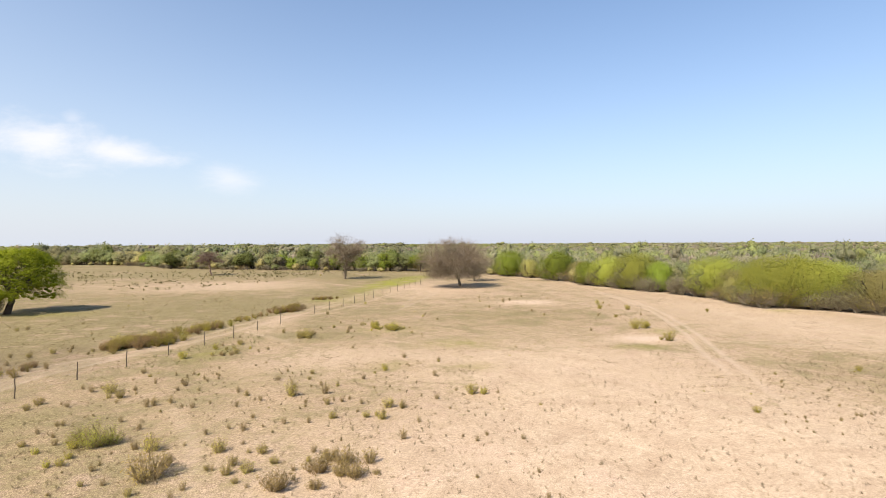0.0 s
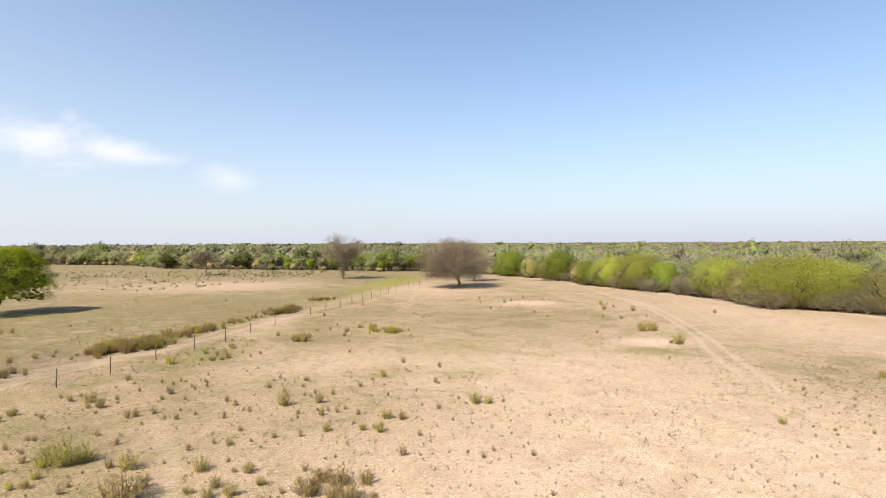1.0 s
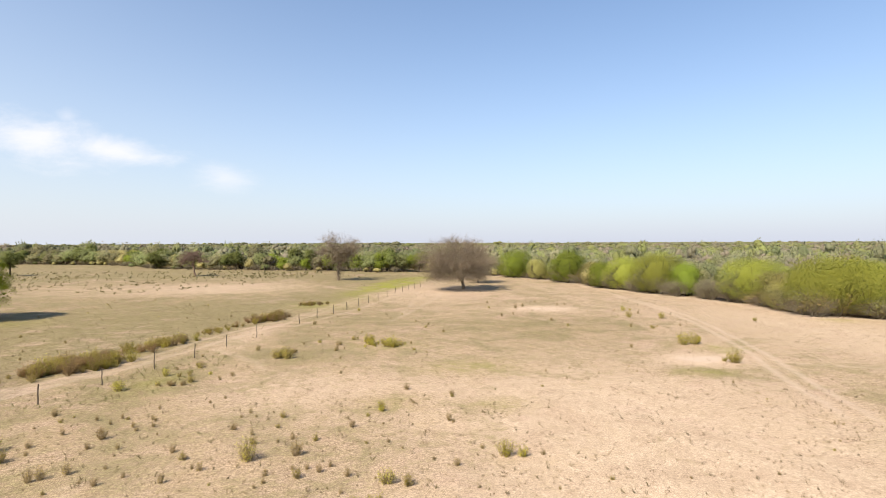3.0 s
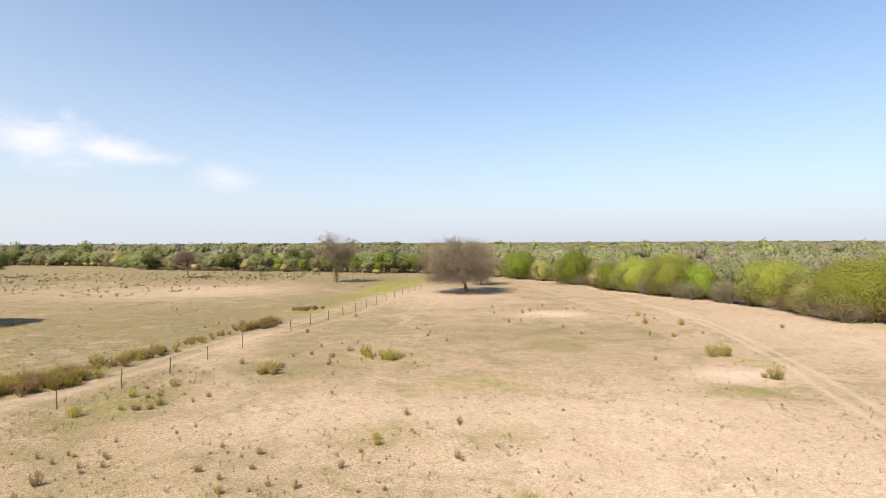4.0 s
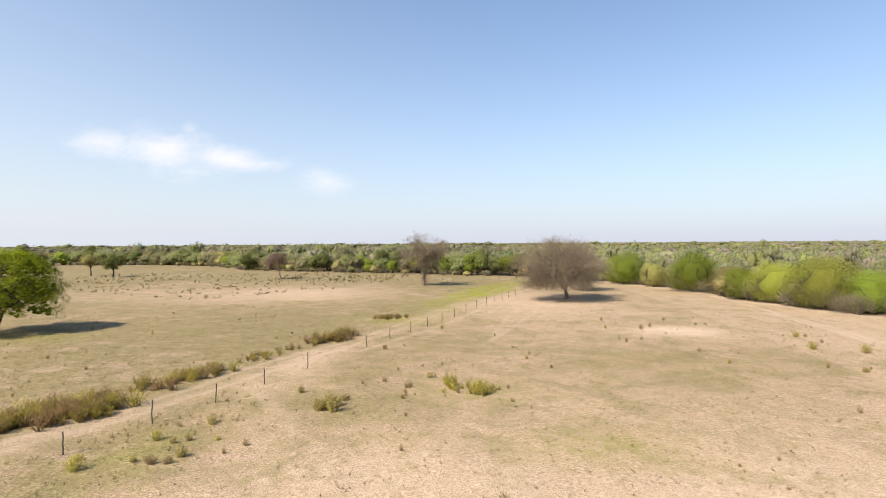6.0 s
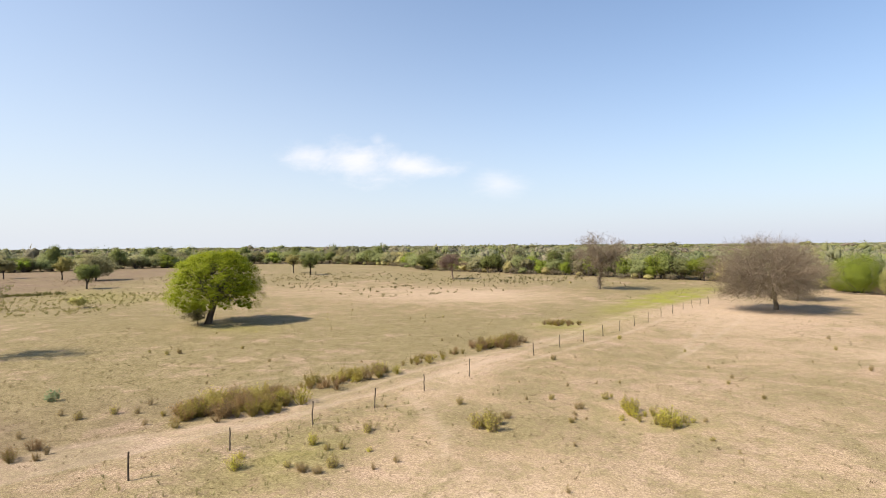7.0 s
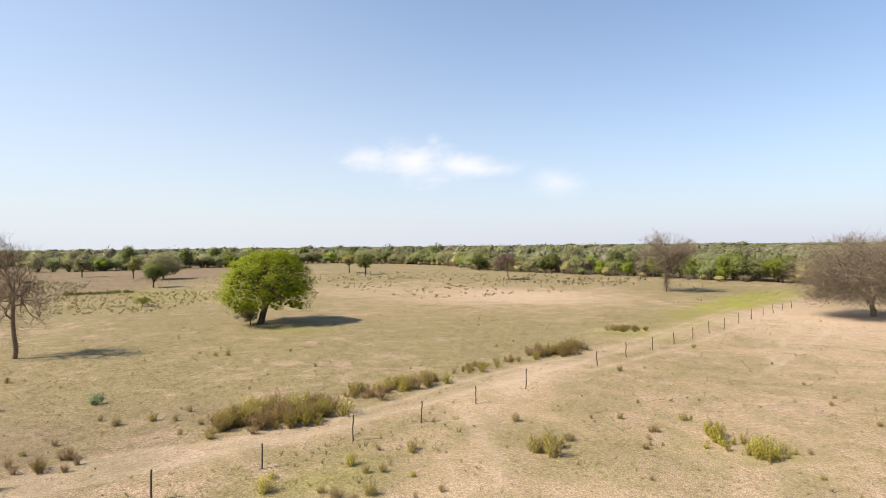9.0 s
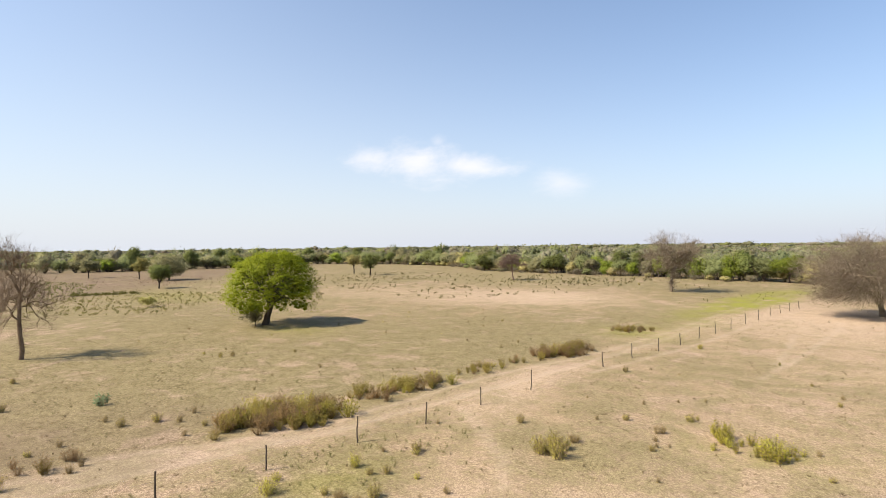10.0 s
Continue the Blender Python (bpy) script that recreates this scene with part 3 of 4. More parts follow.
def feathery_tree(name, label, x, y, seed, top, r, trunk_top, trunk_r, leaf, shift):
    """A wide tree whose crown is layered out of many drooping plates of fine leaves."""
    rng = np.random.default_rng(seed)
    tree = stand(name, x, y, label, "tree")
    mid = np.array((shift[0], shift[1], 0.0))
    centre = mid + (0, 0, top * 0.52)
    limbs, fine = tree_frame(rng, trunk_top, trunk_r, centre + (0, 0, 0.3), (r * 0.86, r * 0.86, top * 0.40), (13, 7, 5), 2.2)
    trunk_parts(limbs, BARK_DARK, tree)
    n = 620
    h = rng.uniform(0, 1, n) ** 0.85
    a = rng.uniform(0, 2 * np.pi, n)
    z = 2.3 + h * (top - 3.0)
    lumpy = 1 + 0.09 * np.sin(a * 3 + 1.0) + 0.07 * np.sin(a * 5 + h * 6) + rng.normal(size=n) * 0.06
    # widest below the middle, rounded above, drawn in beneath
    girth = r * np.sqrt(np.clip(1 - ((h - 0.32) / np.where(h > 0.32, 0.72, 0.56)) ** 2, 0.02, 1)) * lumpy
    q = girth * np.where(rng.uniform(size=n) < 0.72, rng.uniform(0.82, 0.97, n), rng.uniform(0.35, 0.8, n))
    spots = np.stack([np.cos(a) * q, np.sin(a) * q, z], 1) + mid
    at, way = [], []
    for p in spots:
        k, wide = int(rng.integers(60, 120)), rng.uniform(0.45, 0.95)
        d = rng.normal(size=(k, 3)) * (wide * 0.6, wide * 0.6, 0.22)
        flat = p - centre
        flat[2] = 0
        flat /= np.linalg.norm(flat) + 1e-9
        d[:, 2] -= 0.45 * (d @ flat) + 0.18 * (d[:, 0] ** 2 + d[:, 1] ** 2)
        at.append(p + d)
        way.append(np.tile((p - centre) / (r, r, top * 0.5), (k, 1)) + d * 0.5 + (0, 0, 0.45))
    at, way = np.concatenate(at), np.concatenate(way)
    core = tufts(spots * (0.86, 0.86, 1) - (0, 0, 0.25), np.tile((0.32, 0.32, 0.2), (n, 1)) * rng.uniform(0.5, 1.2, (n, 1)), 1, rng)
    part("crown", joined(core, leaves(at, 0.10, rng, 0.3, 0.3, -0.1, way + rng.normal(size=at.shape) * 0.3)), leaf, tree)
    return tree


def dome(rng, n, r, h, lumps=9, low=0.12, inner=0.5, down=-0.3):
    """Places through the outer part of an uneven mound of radius r and height h, and the way out from it."""
    d = rng.normal(size=(n, 3))
    d /= np.linalg.norm(d, axis=1, keepdims=True)
    d[:, 2] = np.where(d[:, 2] < down, -d[:, 2], d[:, 2])
    knob = rng.normal(size=(lumps, 3))
    knob[:, 2] = np.abs(knob[:, 2]) * 0.8
    knob /= np.linalg.norm(knob, axis=1, keepdims=True)
    near = d @ knob.T
    swell = (rng.uniform(0.08, 0.42, lumps) * np.exp((near - 1) * 12)).sum(1)
    best = knob[near.argmax(1)]
    reach = np.minimum(0.76 + swell, 1.16) * rng.uniform(inner ** 3, 1.0, n) ** (1 / 3) * rng.uniform(0.92, 1.1, n)
    mid = 0.30 + low * 0.4
    p = d * reach[:, None] * (r, r, h * (1 - mid)) + (0, 0, h * mid)
    p[:, 2] = np.where(p[:, 2] < low * h * 0.5, low * h * 0.5 + rng.uniform(0, 0.15, n) * h, p[:, 2])
    return p, d * 1.2 + best * 0.25 + (0, 0, 0.2)


def crown(rng, n, r, h, lobes, low, size, slim=0.3):
    """A crown of many leafy clumps round the ends of unseen boughs, with gaps between them."""
    d = rng.normal(size=(lobes, 3))
    d /= np.linalg.norm(d, axis=1, keepdims=True)
    d[:, 2] = np.where(d[:, 2] < -0.45, -d[:, 2], d[:, 2])
    mid = 0.36 + low * 0.35
    swell = rng.uniform(0.30, 0.52, lobes) * (10 / lobes) ** 0.16
    reach = (rng.uniform(0.35, 1.0, lobes) ** 0.4) * (1.0 - swell)
    stretch = np.array((r, r, h * (1 - mid)))
    at = d * reach[:, None] * stretch + (0, 0, h * mid)
    at[:, 2] = np.maximum(at[:, 2], (low * 0.6 + swell * 0.5) * h)
    radii = swell[:, None] * (r, r, min(r, h * 0.62))
    inner = tufts(at, radii * 0.6, 1, rng, 0.2)
    pick = rng.choice(lobes, n, p=swell ** 2 / (swell ** 2).sum())
    e = rng.normal(size=(n, 3))
    e /= np.linalg.norm(e, axis=1, keepdims=True)
    spots = at[pick] + e * radii[pick] * (rng.uniform(0.25, 1.6, n) ** 0.5)[:, None]
    spots[:, 2] = np.maximum(spots[:, 2], low * h * 0.4)
    way = e * 0.55 + d[pick] * 0.7 + (0, 0, 0.35)
    return joined(inner, leaves(spots, size, rng, 0.2, slim, 0.0, way))


def fine_crown(rng, n, r, h, lumps, low, size):
    """The crown of a near tree: a loose uneven mass of fine leaves over a small shaded heart."""
    v, f, out = tufts(np.array([(0, 0, h * 0.46)]), np.array([(r, r, h * 0.62)]) * 0.5, 2, rng, 0.16)
    v[:, 2] = np.maximum(v[:, 2], 0.1 * h)
    at, way = dome(rng, n, r * 0.95, h * 0.96, lumps + 5, low, 0.68, -0.55)
    # loose sprays stand out of the mass, in tufts of their own
    loose = rng.normal(size=(90, 3))
    loose /= np.linalg.norm(loose, axis=1, keepdims=True)
    out_by = np.clip(((way / np.linalg.norm(way, axis=1, keepdims=True)) @ loose.T).max(1) - 0.965, 0, 1) * 2.6
    at = at + (at - (0, 0, h * 0.4)) * out_by[:, None] * rng.uniform(0.2, 1.2, n)[:, None]
    return joined((v, f, out), leaves(at, size, rng, 0.2, 0.34, 0.0, way))


def bush_limbs(rng, r, h, n, twig=0):
    limbs = Limbs()
    for _ in range(n):
        a, q = rng.uniform(0, 2 * np.pi), rng.uniform(0.1, 0.8) * r
        tip = np.array((np.cos(a) * q, np.sin(a) * q, h * rng.uniform(0.45, 0.85)))
        limbs.tube(bent(np.array((tip[0] * 0.12, tip[1] * 0.12, -0.1)), tip, 5, 0.06, rng), 0.022 * h * rng.uniform(0.5, 1), 0.006 * h, 4)
    if twig:
        p, _ = dome(rng, twig, r, h, 10)
        q = p * rng.uniform(0.5, 0.8, twig)[:, None]
        limbs.blades(q, p, np.full(twig, 0.0065 * h), rng)
    return limbs


def wood_tree(name, label, seed, r, h, n, size, leaf, limb_n=10, twig=60, material=None, lobes=12, low=0.14):
    """A tree or tall bush of the woods, built once at the origin and then copied."""
    rng = np.random.default_rng(seed)
    tree = tagged(new(name), label, "bush" if h < 5 else "tree", "scrub woods")
    part("trunk", bush_limbs(rng, r, h, limb_n, twig).data(), material or BARK_DARK, tree)
    if "thicket" in label:
        at, way = dome(rng, n, r, h, lobes, low)
        part("crown", leaves(at, size, rng, out=way), leaf, tree)
    else:
        part("crown", fine_crown(rng, n, r, h, lobes, low, size) if n > 5000 else crown(rng, n, r, h, lobes, low, size), leaf, tree)
    return tree


def at_pose(x, y, turn, sx, sz):
    return Matrix.LocRotScale((x, y, gz(x, y) - 0.05), Euler((0, 0, turn)), (sx, sx, sz))


# ---- ground ----
build_ground()

# ---- single trees of the pasture ----
feathery_tree("tree", "broad bright green tree with a leaning dark trunk", -60.3, 87.5, 11, 10.6, 6.1, (1.0, 0.6, 3.4), 0.40, LEAF_BRIGHT, (1.1, 0.65))
leafy_tree("bush", "grey-green shrub at the foot of the green tree", -60.9, 86.4, 12, 3.0, 2.3, (0.1, 0, 0.7), 0.07, 0.2, (6, 5, 4), 10, 0.13, LEAF_GREY, category="bush", spread=0.3, low=0.15)
bare_tree("bare_tree", "leafless greyish-brown tree with a dense round crown", 13.8, 130.4, 21, 12.4, 9.8, (-0.2, 0.1, 2.4), 0.34, 0.6, (20, 9, 7), 10, 1.25, 0.034, BARK_ASH, LEAF_GREY, 5000, low=1.9, haze=14000, skirt=4800, shift=(-1.5, -2.4))
bare_tree("bare_tree", "smaller leafless grey tree behind the large bare one", 19.6, 147.6, 22, 9.6, 6.0, (0.1, 0, 2.4), 0.2, 1.4, (10, 7, 6), 12, 1.1, 0.045, BARK_GREY, LEAF_GREY, 1500, low=1.6, haze=4000, skirt=1200)
bare_tree("bare_tree", "tall leafless pale grey tree with twiggy trunk sprouts", -17.3, 162.0, 23, 14.4, 7.6, (0.4, 0.1, 5.4), 0.28, 2.6, (15, 8, 6), 16, 1.1, 0.034, BARK_ASH, sprouts=1100, low=3.4, haze=4200)
bare_tree("bare_tree", "tall open leafless grey tree on grass", -63.6, 60.2, 24, 12.9, 4.5, (0.1, 0.0, 6.4), 0.18, 1.2, (14, 6, 5), 13, 1.0, 0.017, BARK_BROWN, low=2.0, lift=0.45, sprouts=500)
bare_tree("bare_tree", "small flat-topped leafless reddish-brown tree", -64.3, 186.5, 25, 8.3, 5.6, (-0.9, 0, 3.6), 0.2, 2.6, (12, 7, 6), 14, 0.9, 0.055, BARK_ROSE, low=3.0)
leafy_tree("tree", "green tree with a short trunk in dry pasture", -126.4, 196.6, 31, 9.2, 3.9, (0, 0, 2.6), 0.25, 2.0, (8, 5, 4), 10, 0.28, LEAF_DARK, spread=0.5)
leafy_tree("tree", "green tree beside a similar taller one", -141.2, 205, 32, 8.0, 3.4, (0, 0, 2.6), 0.22, 2.2, (7, 5, 4), 9, 0.28, LEAF_OLIVE, spread=0.5)
leafy_tree("tree", "small dark green tree casting a long shadow", -141.4, 123.2, 33, 7.0, 3.3, (0, 0, 1.4), 0.2, 0.9, (9, 6, 5), 12, 0.22, LEAF_DARK, spread=0.4)
leafy_tree("tree", "wide pale olive tree in the brown field", -176, 148.5, 34, 9.6, 7.4, (0, 0, 2.2), 0.25, 1.2, (11, 7, 5), 12, 0.3, LEAF_GREY, spread=0.6)
leafy_tree("tree", "slender pale tree with a bare trunk", -192, 147.5, 35, 8.4, 3.6, (0, 0, 3.2), 0.2, 2.8, (8, 5, 4), 11, 0.3, LEAF_OLIVE, spread=0.4)
leafy_tree("tree", "rounded dark green tree by the woods", -100, 240.5, 36, 7.2, 4.4, (0, 0, 1.8), 0.2, 0.8, (8, 5, 4), 10, 0.32, LEAF_DARK, spread=0.5)
leafy_tree("tree", "fresh green tree with a clear trunk by the woods", 6.2, 199.6, 37, 7.6, 4.4, (0, 0, 2.0), 0.22, 1.3, (8, 6, 4), 10, 0.28, LEAF_FRESH, spread=0.5)
leafy_tree("tree", "tall narrow pale tree beside the field", -220, 144.5, 38, 9.4, 4.2, (0, 0, 3.0), 0.2, 2.2, (9, 5, 4), 11, 0.32, LEAF_GREY, spread=0.5)

leafy_tree("bush", "loose yellow-green bush among pale weeds", -97.9, 93.7, 39, 2.4, 1.6, (0, 0, 0.6), 0.06, 0.2, (7, 5, 4), 5, 0.12, LEAF_OLIVE, category="bush", spread=0.3, low=0.1)

# ---- woods ----
KINDS = {
    "lime": wood_tree("tree", "bright yellow-green thorny tree at the wood edge", 41, 4.4, 6.6, 19000, 0.1, LEAF_LIME, 14, 500),
    "fresh": wood_tree("tree", "rounded fresh green tree at the wood edge", 42, 4.0, 6.4, 17000, 0.105, LEAF_FRESH, 12, 300),
    "olive": wood_tree("tree", "olive-green bushy tree of the scrub woods", 43, 4.0, 6.2, 12000, 0.115, LEAF_OLIVE, 16, 800),
    "grey": wood_tree("bush", "grey-brown half-bare thicket at the wood edge", 44, 3.2, 4.2, 900, 0.13, LEAF_GREY, 22, 1500, BARK_GREY),
    "low": wood_tree("bush", "low brown leafless thicket at the wood edge", 48, 2.4, 2.2, 400, 0.12, LEAF_DRY, 20, 900, BARK_GREY),
    "sage": wood_tree("tree", "grey-green tree of the scrub woods", 47, 3.8, 6.4, 1900, 0.27, LEAF_GREY, 10, 160),
    "dark": wood_tree("tree", "dark green tree of the scrub woods", 45, 3.5, 7.0, 1900, 0.27, LEAF_DARK, 9, 80, low=0.18),
    "pale": wood_tree("tree", "tree covered in pale yellow blossom", 46, 3.2, 5.2, 1500, 0.24, LEAF_PALE, 10, 120, low=0.25),
    "leafy": wood_tree("tree", "fresh green tree among grey-green scrub", 49, 3.7, 6.4, 1800, 0.27, LEAF_FRESH, 9, 80),
    "drab": wood_tree("tree", "olive tree among the mixed scrub woods", 50, 3.8, 6.2, 1900, 0.25, LEAF_WOOD, 10, 160),
    "twiggy": wood_tree("tree", "half-bare grey tree among the scrub woods", 51, 3.4, 6.0, 700, 0.22, LEAF_GREY, 14, 700, BARK_GREY),
}
SIZE = {"lime": 6.6, "fresh": 6.4, "olive": 6.2, "grey": 4.2, "low": 2.2, "sage": 6.4, "dark": 7.0, "pale": 5.2, "leafy": 6.4, "drab": 6.2, "twiggy": 6.0}
used = set()
wood_rng = np.random.default_rng(77)


def plant(kind, x, y, height, wide=1.0):
    m = at_pose(x, y, wood_rng.uniform(0, 6.28), height / SIZE[kind] * wide, height / SIZE[kind])
    ob = copy_thing(KINDS[kind], m) if kind in used else KINDS[kind]
    used.add(kind)
    ob.matrix_basis = m
    return ob


# the trees that stand out along the near edge
for kind, x, y, h, w in (
        ("fresh", 33.5, 168, 7.6, 1.1), ("fresh", 42.5, 147, 7.6, 1.15), ("olive", 38, 159, 6.2, 0.8), ("lime", 48.8, 125.5, 6.9, 1.0), ("lime", 51.5, 116.5, 8.0, 0.95),
        ("fresh", 54.5, 111, 6.0, 0.9), ("lime", 59.5, 98.5, 7.4, 1.1), ("olive", 59.5, 91.5, 6.2, 1.0), ("lime", 61, 84.2, 8.2, 1.1), ("lime", 67.5, 81, 7.2, 1.0),
        ("grey", 56.0, 106, 4.2, 1.1), ("low", 57.4, 93.5, 2.6, 1.2), ("low", 47.2, 131.5, 3.0, 1.2), ("grey", 58.2, 87.5, 4.2, 1.0), ("low", 63.6, 79.6, 2.6, 1.4), ("lime", 58.2, 84.0, 6.6, 0.8),
        ("twiggy", 64.5, 86.5, 6.6, 1.2), ("lime", 64.5, 81.5, 7.6, 1.1), ("grey", 57.2, 101, 4.6, 1.1), ("twiggy", 50.5, 121, 5.4, 1.0), ("olive", 47.5, 139, 6.2, 1.1), ("fresh", 45.5, 131, 5.6, 1.0),
        ("olive", 69.5, 74, 7.0, 1.0), ("pale", 44.5, 136, 4.4, 0.9), ("low", 41.5, 153.5, 3.0, 1.0), ("twiggy", 62.5, 95, 6.2, 1.1), ("grey", 66, 77.2, 4.4, 1.0)):
    plant(kind, x, y, h, w)


def along(line, pitch):
    for (ax, ay), (bx, by) in zip(line, line[1:]):
        span = math.hypot(bx - ax, by - ay)
        for i in range(int(span // pitch) + 1):
            t = (i + 0.5) * pitch / span
            if t < 1:
                yield ax + (bx - ax) * t, ay + (by - ay) * t, (by - ay) / span, -(bx - ax) / span


RIGHT_MIX = ["olive", "sage", "olive", "grey", "sage", "drab", "twiggy", "olive", "twiggy"]
BACK_MIX = ["drab", "sage", "dark", "pale", "drab", "leafy", "twiggy", "drab", "leafy", "sage", "leafy", "dark", "pale"]
LEFT_MIX = ["sage", "drab", "drab", "drab", "dark", "sage", "leafy", "leafy", "drab", "dark", "pale"]
for x, y, h in ((-270, 190, 13.2), (-258, 214, 11.5), (-280, 172, 11), (-264, 236, 12), (-258, 300, 12), (-226, 312, 11.5), (-190, 311, 11), (-160, 305, 11.5), (-290, 160, 10.5), (-110, 262, 11), (-60, 242, 10.5), (-4, 216, 10)):
    plant("dark" if h > 11.2 else "sage", x, y, h, 0.85)
for row, (off, pitch) in enumerate(((2.4, 4.6), (6.6, 5.6))):
    for x, y, ox, oy in along(EDGE[:31], pitch + 0.9 * row):
        x, y = x + ox * off + wood_rng.normal() * 0.9, y + oy * off + wood_rng.normal() * 0.9
        if inside(np.array(x), np.array(y), EDGE) or (row == 0 and x > 36):
            continue
        mix = RIGHT_MIX if x > 28 else BACK_MIX if x > -140 else LEFT_MIX
        kind = mix[int(wood_rng.integers(len(mix)))]
        tall = SIZE[kind] * wood_rng.uniform(0.7, 1.05) * (1.0 if x > 28 else 1.15 + 0.12 * row + 0.12 * (x < -120))
        plant(kind, x, y, tall, wood_rng.uniform(0.85, 1.2) + 0.2 * (x < -60))


# brown thickets at the foot of the edge trees
for x, y, ox, oy in along(EDGE[:13], 2.9):
    if wood_rng.uniform() < 0.8:
        x, y = x + ox * 0.9 + wood_rng.normal() * 0.6, y + oy * 0.9 + wood_rng.normal() * 0.6
        plant("grey" if wood_rng.uniform() < 0.6 else "low", x, y, wood_rng.uniform(2.0, 4.4), wood_rng.uniform(0.9, 1.4))


# low scrub at the foot of the woods across the pasture
for x, y, ox, oy in along(EDGE[12:27], 4.4):
    if wood_rng.uniform() < 0.75:
        x, y = x - ox * wood_rng.uniform(-0.5, 2.5) + wood_rng.normal() * 0.9, y - oy * wood_rng.uniform(-0.5, 2.5) + wood_rng.normal() * 0.9
        plant(("grey", "low", "pale", "grey", "drab")[int(wood_rng.integers(5))], x, y, wood_rng.uniform(1.2, 3.0), wood_rng.uniform(1.0, 1.7))


def far_woods(name, label, spots, count, leaf_size, lobes, seed):
    """Far trees joined into one mesh, each crown a lumpy cloud of leaf sprays with its own colour, distance haze mixed
    in.
    """
    rng = np.random.default_rng(seed)
    forms = [crown(np.random.default_rng(seed * 10 + i), count, 1.0, 1.0, lobes, 0.2, leaf_size, 0.34) for i in range(9)]
    V, F, T, N, n = [], [], [], [], 0
    # leaf colours greyed towards a neutral, so that they carry the distance haze
    hazed_tints = np.array([(0.25, 0.262, 0.105), (0.238, 0.242, 0.118), (0.226, 0.226, 0.136), (0.258, 0.238, 0.168), (0.165, 0.178, 0.095), (0.258, 0.218, 0.172), (0.31, 0.285, 0.19), (0.195, 0.215, 0.11)])
    for x, y, r, h, warm in spots:
        a = rng.uniform(0, 6.28)
        form, f, way = forms[rng.integers(9)]
        p = form * (r, r, h)
        p = np.stack([p[:, 0] * np.cos(a) - p[:, 1] * np.sin(a) + x, p[:, 0] * np.sin(a) + p[:, 1] * np.cos(a) + y, p[:, 2]], 1)
        v = p
        N.append(np.stack([way[:, 0] * np.cos(a) - way[:, 1] * np.sin(a), way[:, 0] * np.sin(a) + way[:, 1] * np.cos(a), way[:, 2]], 1))
        odds = np.array((0.26, 0.24, 0.14, 0.12, 0.06, 0.10, 0.04, 0.04)) if warm else np.array((0.08, 0.20, 0.25, 0.14, 0.16, 0.05, 0.03, 0.09))
        # the factor at the end lifts the colours further for haze
        V.append(v), F.append(f + n), T.append(np.repeat(hazed_tints[rng.choice(8, p=odds)][None] * rng.uniform(0.9, 1.1) * (1.5 if warm else 1.25), len(v), 0))
        n += len(v)
    me = bpy.data.meshes.new(name)
    fill_mesh(me, np.concatenate(V), np.concatenate(F))
    tint = me.color_attributes.new("tint", "FLOAT_COLOR", "POINT")
    col = np.concatenate(T)
    tint.data.foreach_set("color", np.concatenate([col, np.ones((len(col), 1))], 1).astype(np.float32).ravel())
    me.materials.append(TINTED)
    set_normals(me, np.concatenate(N))
    return tagged(new(name, me), label, "woods", kind="stuff")


def scatter(r0, r1, pitch, a0, a1, seed, r, h, margin):
    """Jittered places in a ring sector about the clearing's middle, out of the clearing."""
    rng = np.random.default_rng(seed)
    g = np.arange(-r1, r1, pitch)
    X, Y = np.meshgrid(g, g)
    x, y = X.ravel() + rng.uniform(-0.5, 0.5, X.size) * pitch, Y.ravel() + rng.uniform(-0.5, 0.5, X.size) * pitch
    d, a = np.hypot(x, y), np.degrees(np.arctan2(x, y))
    keep = (d > r0) & (d < r1) & (a > a0) & (a < a1)
    x, y = x[keep], y[keep] + 20
    keep = ~inside(x, y, EDGE) & (to_line(x, y, EDGE + EDGE[:1]) > margin)
    x, y = x[keep], y[keep]
    n = len(x)
    tall = np.where(rng.uniform(size=n) < np.where(x < -40, 0.14, 0.03), rng.uniform(1.3, 1.75, n), 1.0)
    return np.stack([x, y, r * rng.uniform(0.65, 1.25, n) * np.sqrt(tall), h * rng.uniform(0.62, 1.15, n) * tall, (x > 25) | (rng.uniform(size=n) < 0.25)], 1)


far_woods("scrub_woods", "dense yellow-green scrub woods behind the edge trees", scatter(60, 190, 5.0, 12, 48, 15, 3.6, 6.0, 8), 900, 0.045, 9, 16)
far_woods("scrub_woods", "dense olive and yellow-green scrub woods", np.concatenate([scatter(190, 330, 5.6, 12, 48, 5, 3.7, 6.3, 9), scatter(60, 330, 5.6, -86, 12, 5, 3.7, 6.3, 9)]), 140, 0.085, 7, 6)
far_woods("scrub_woods", "dense olive scrub woods towards the horizon", scatter(330, 800, 15, -86, 48, 7, 7.4, 7.0, 10), 60, 0.11, 5, 8)
far_woods("scrub_woods", "distant hazy scrub woods on the horizon", scatter(800, 3200, 58, -92, 54, 9, 17, 8.4, 10), 34, 0.09, 4, 10)
far_woods("scrub_woods", "scrub woods round the pasture", np.concatenate([scatter(60, 420, 24, 48, 180, 11, 5.5, 6.2, 4), scatter(60, 420, 24, -180, -86, 12, 5.5, 6.2, 4)]), 40, 0.15, 5, 13)

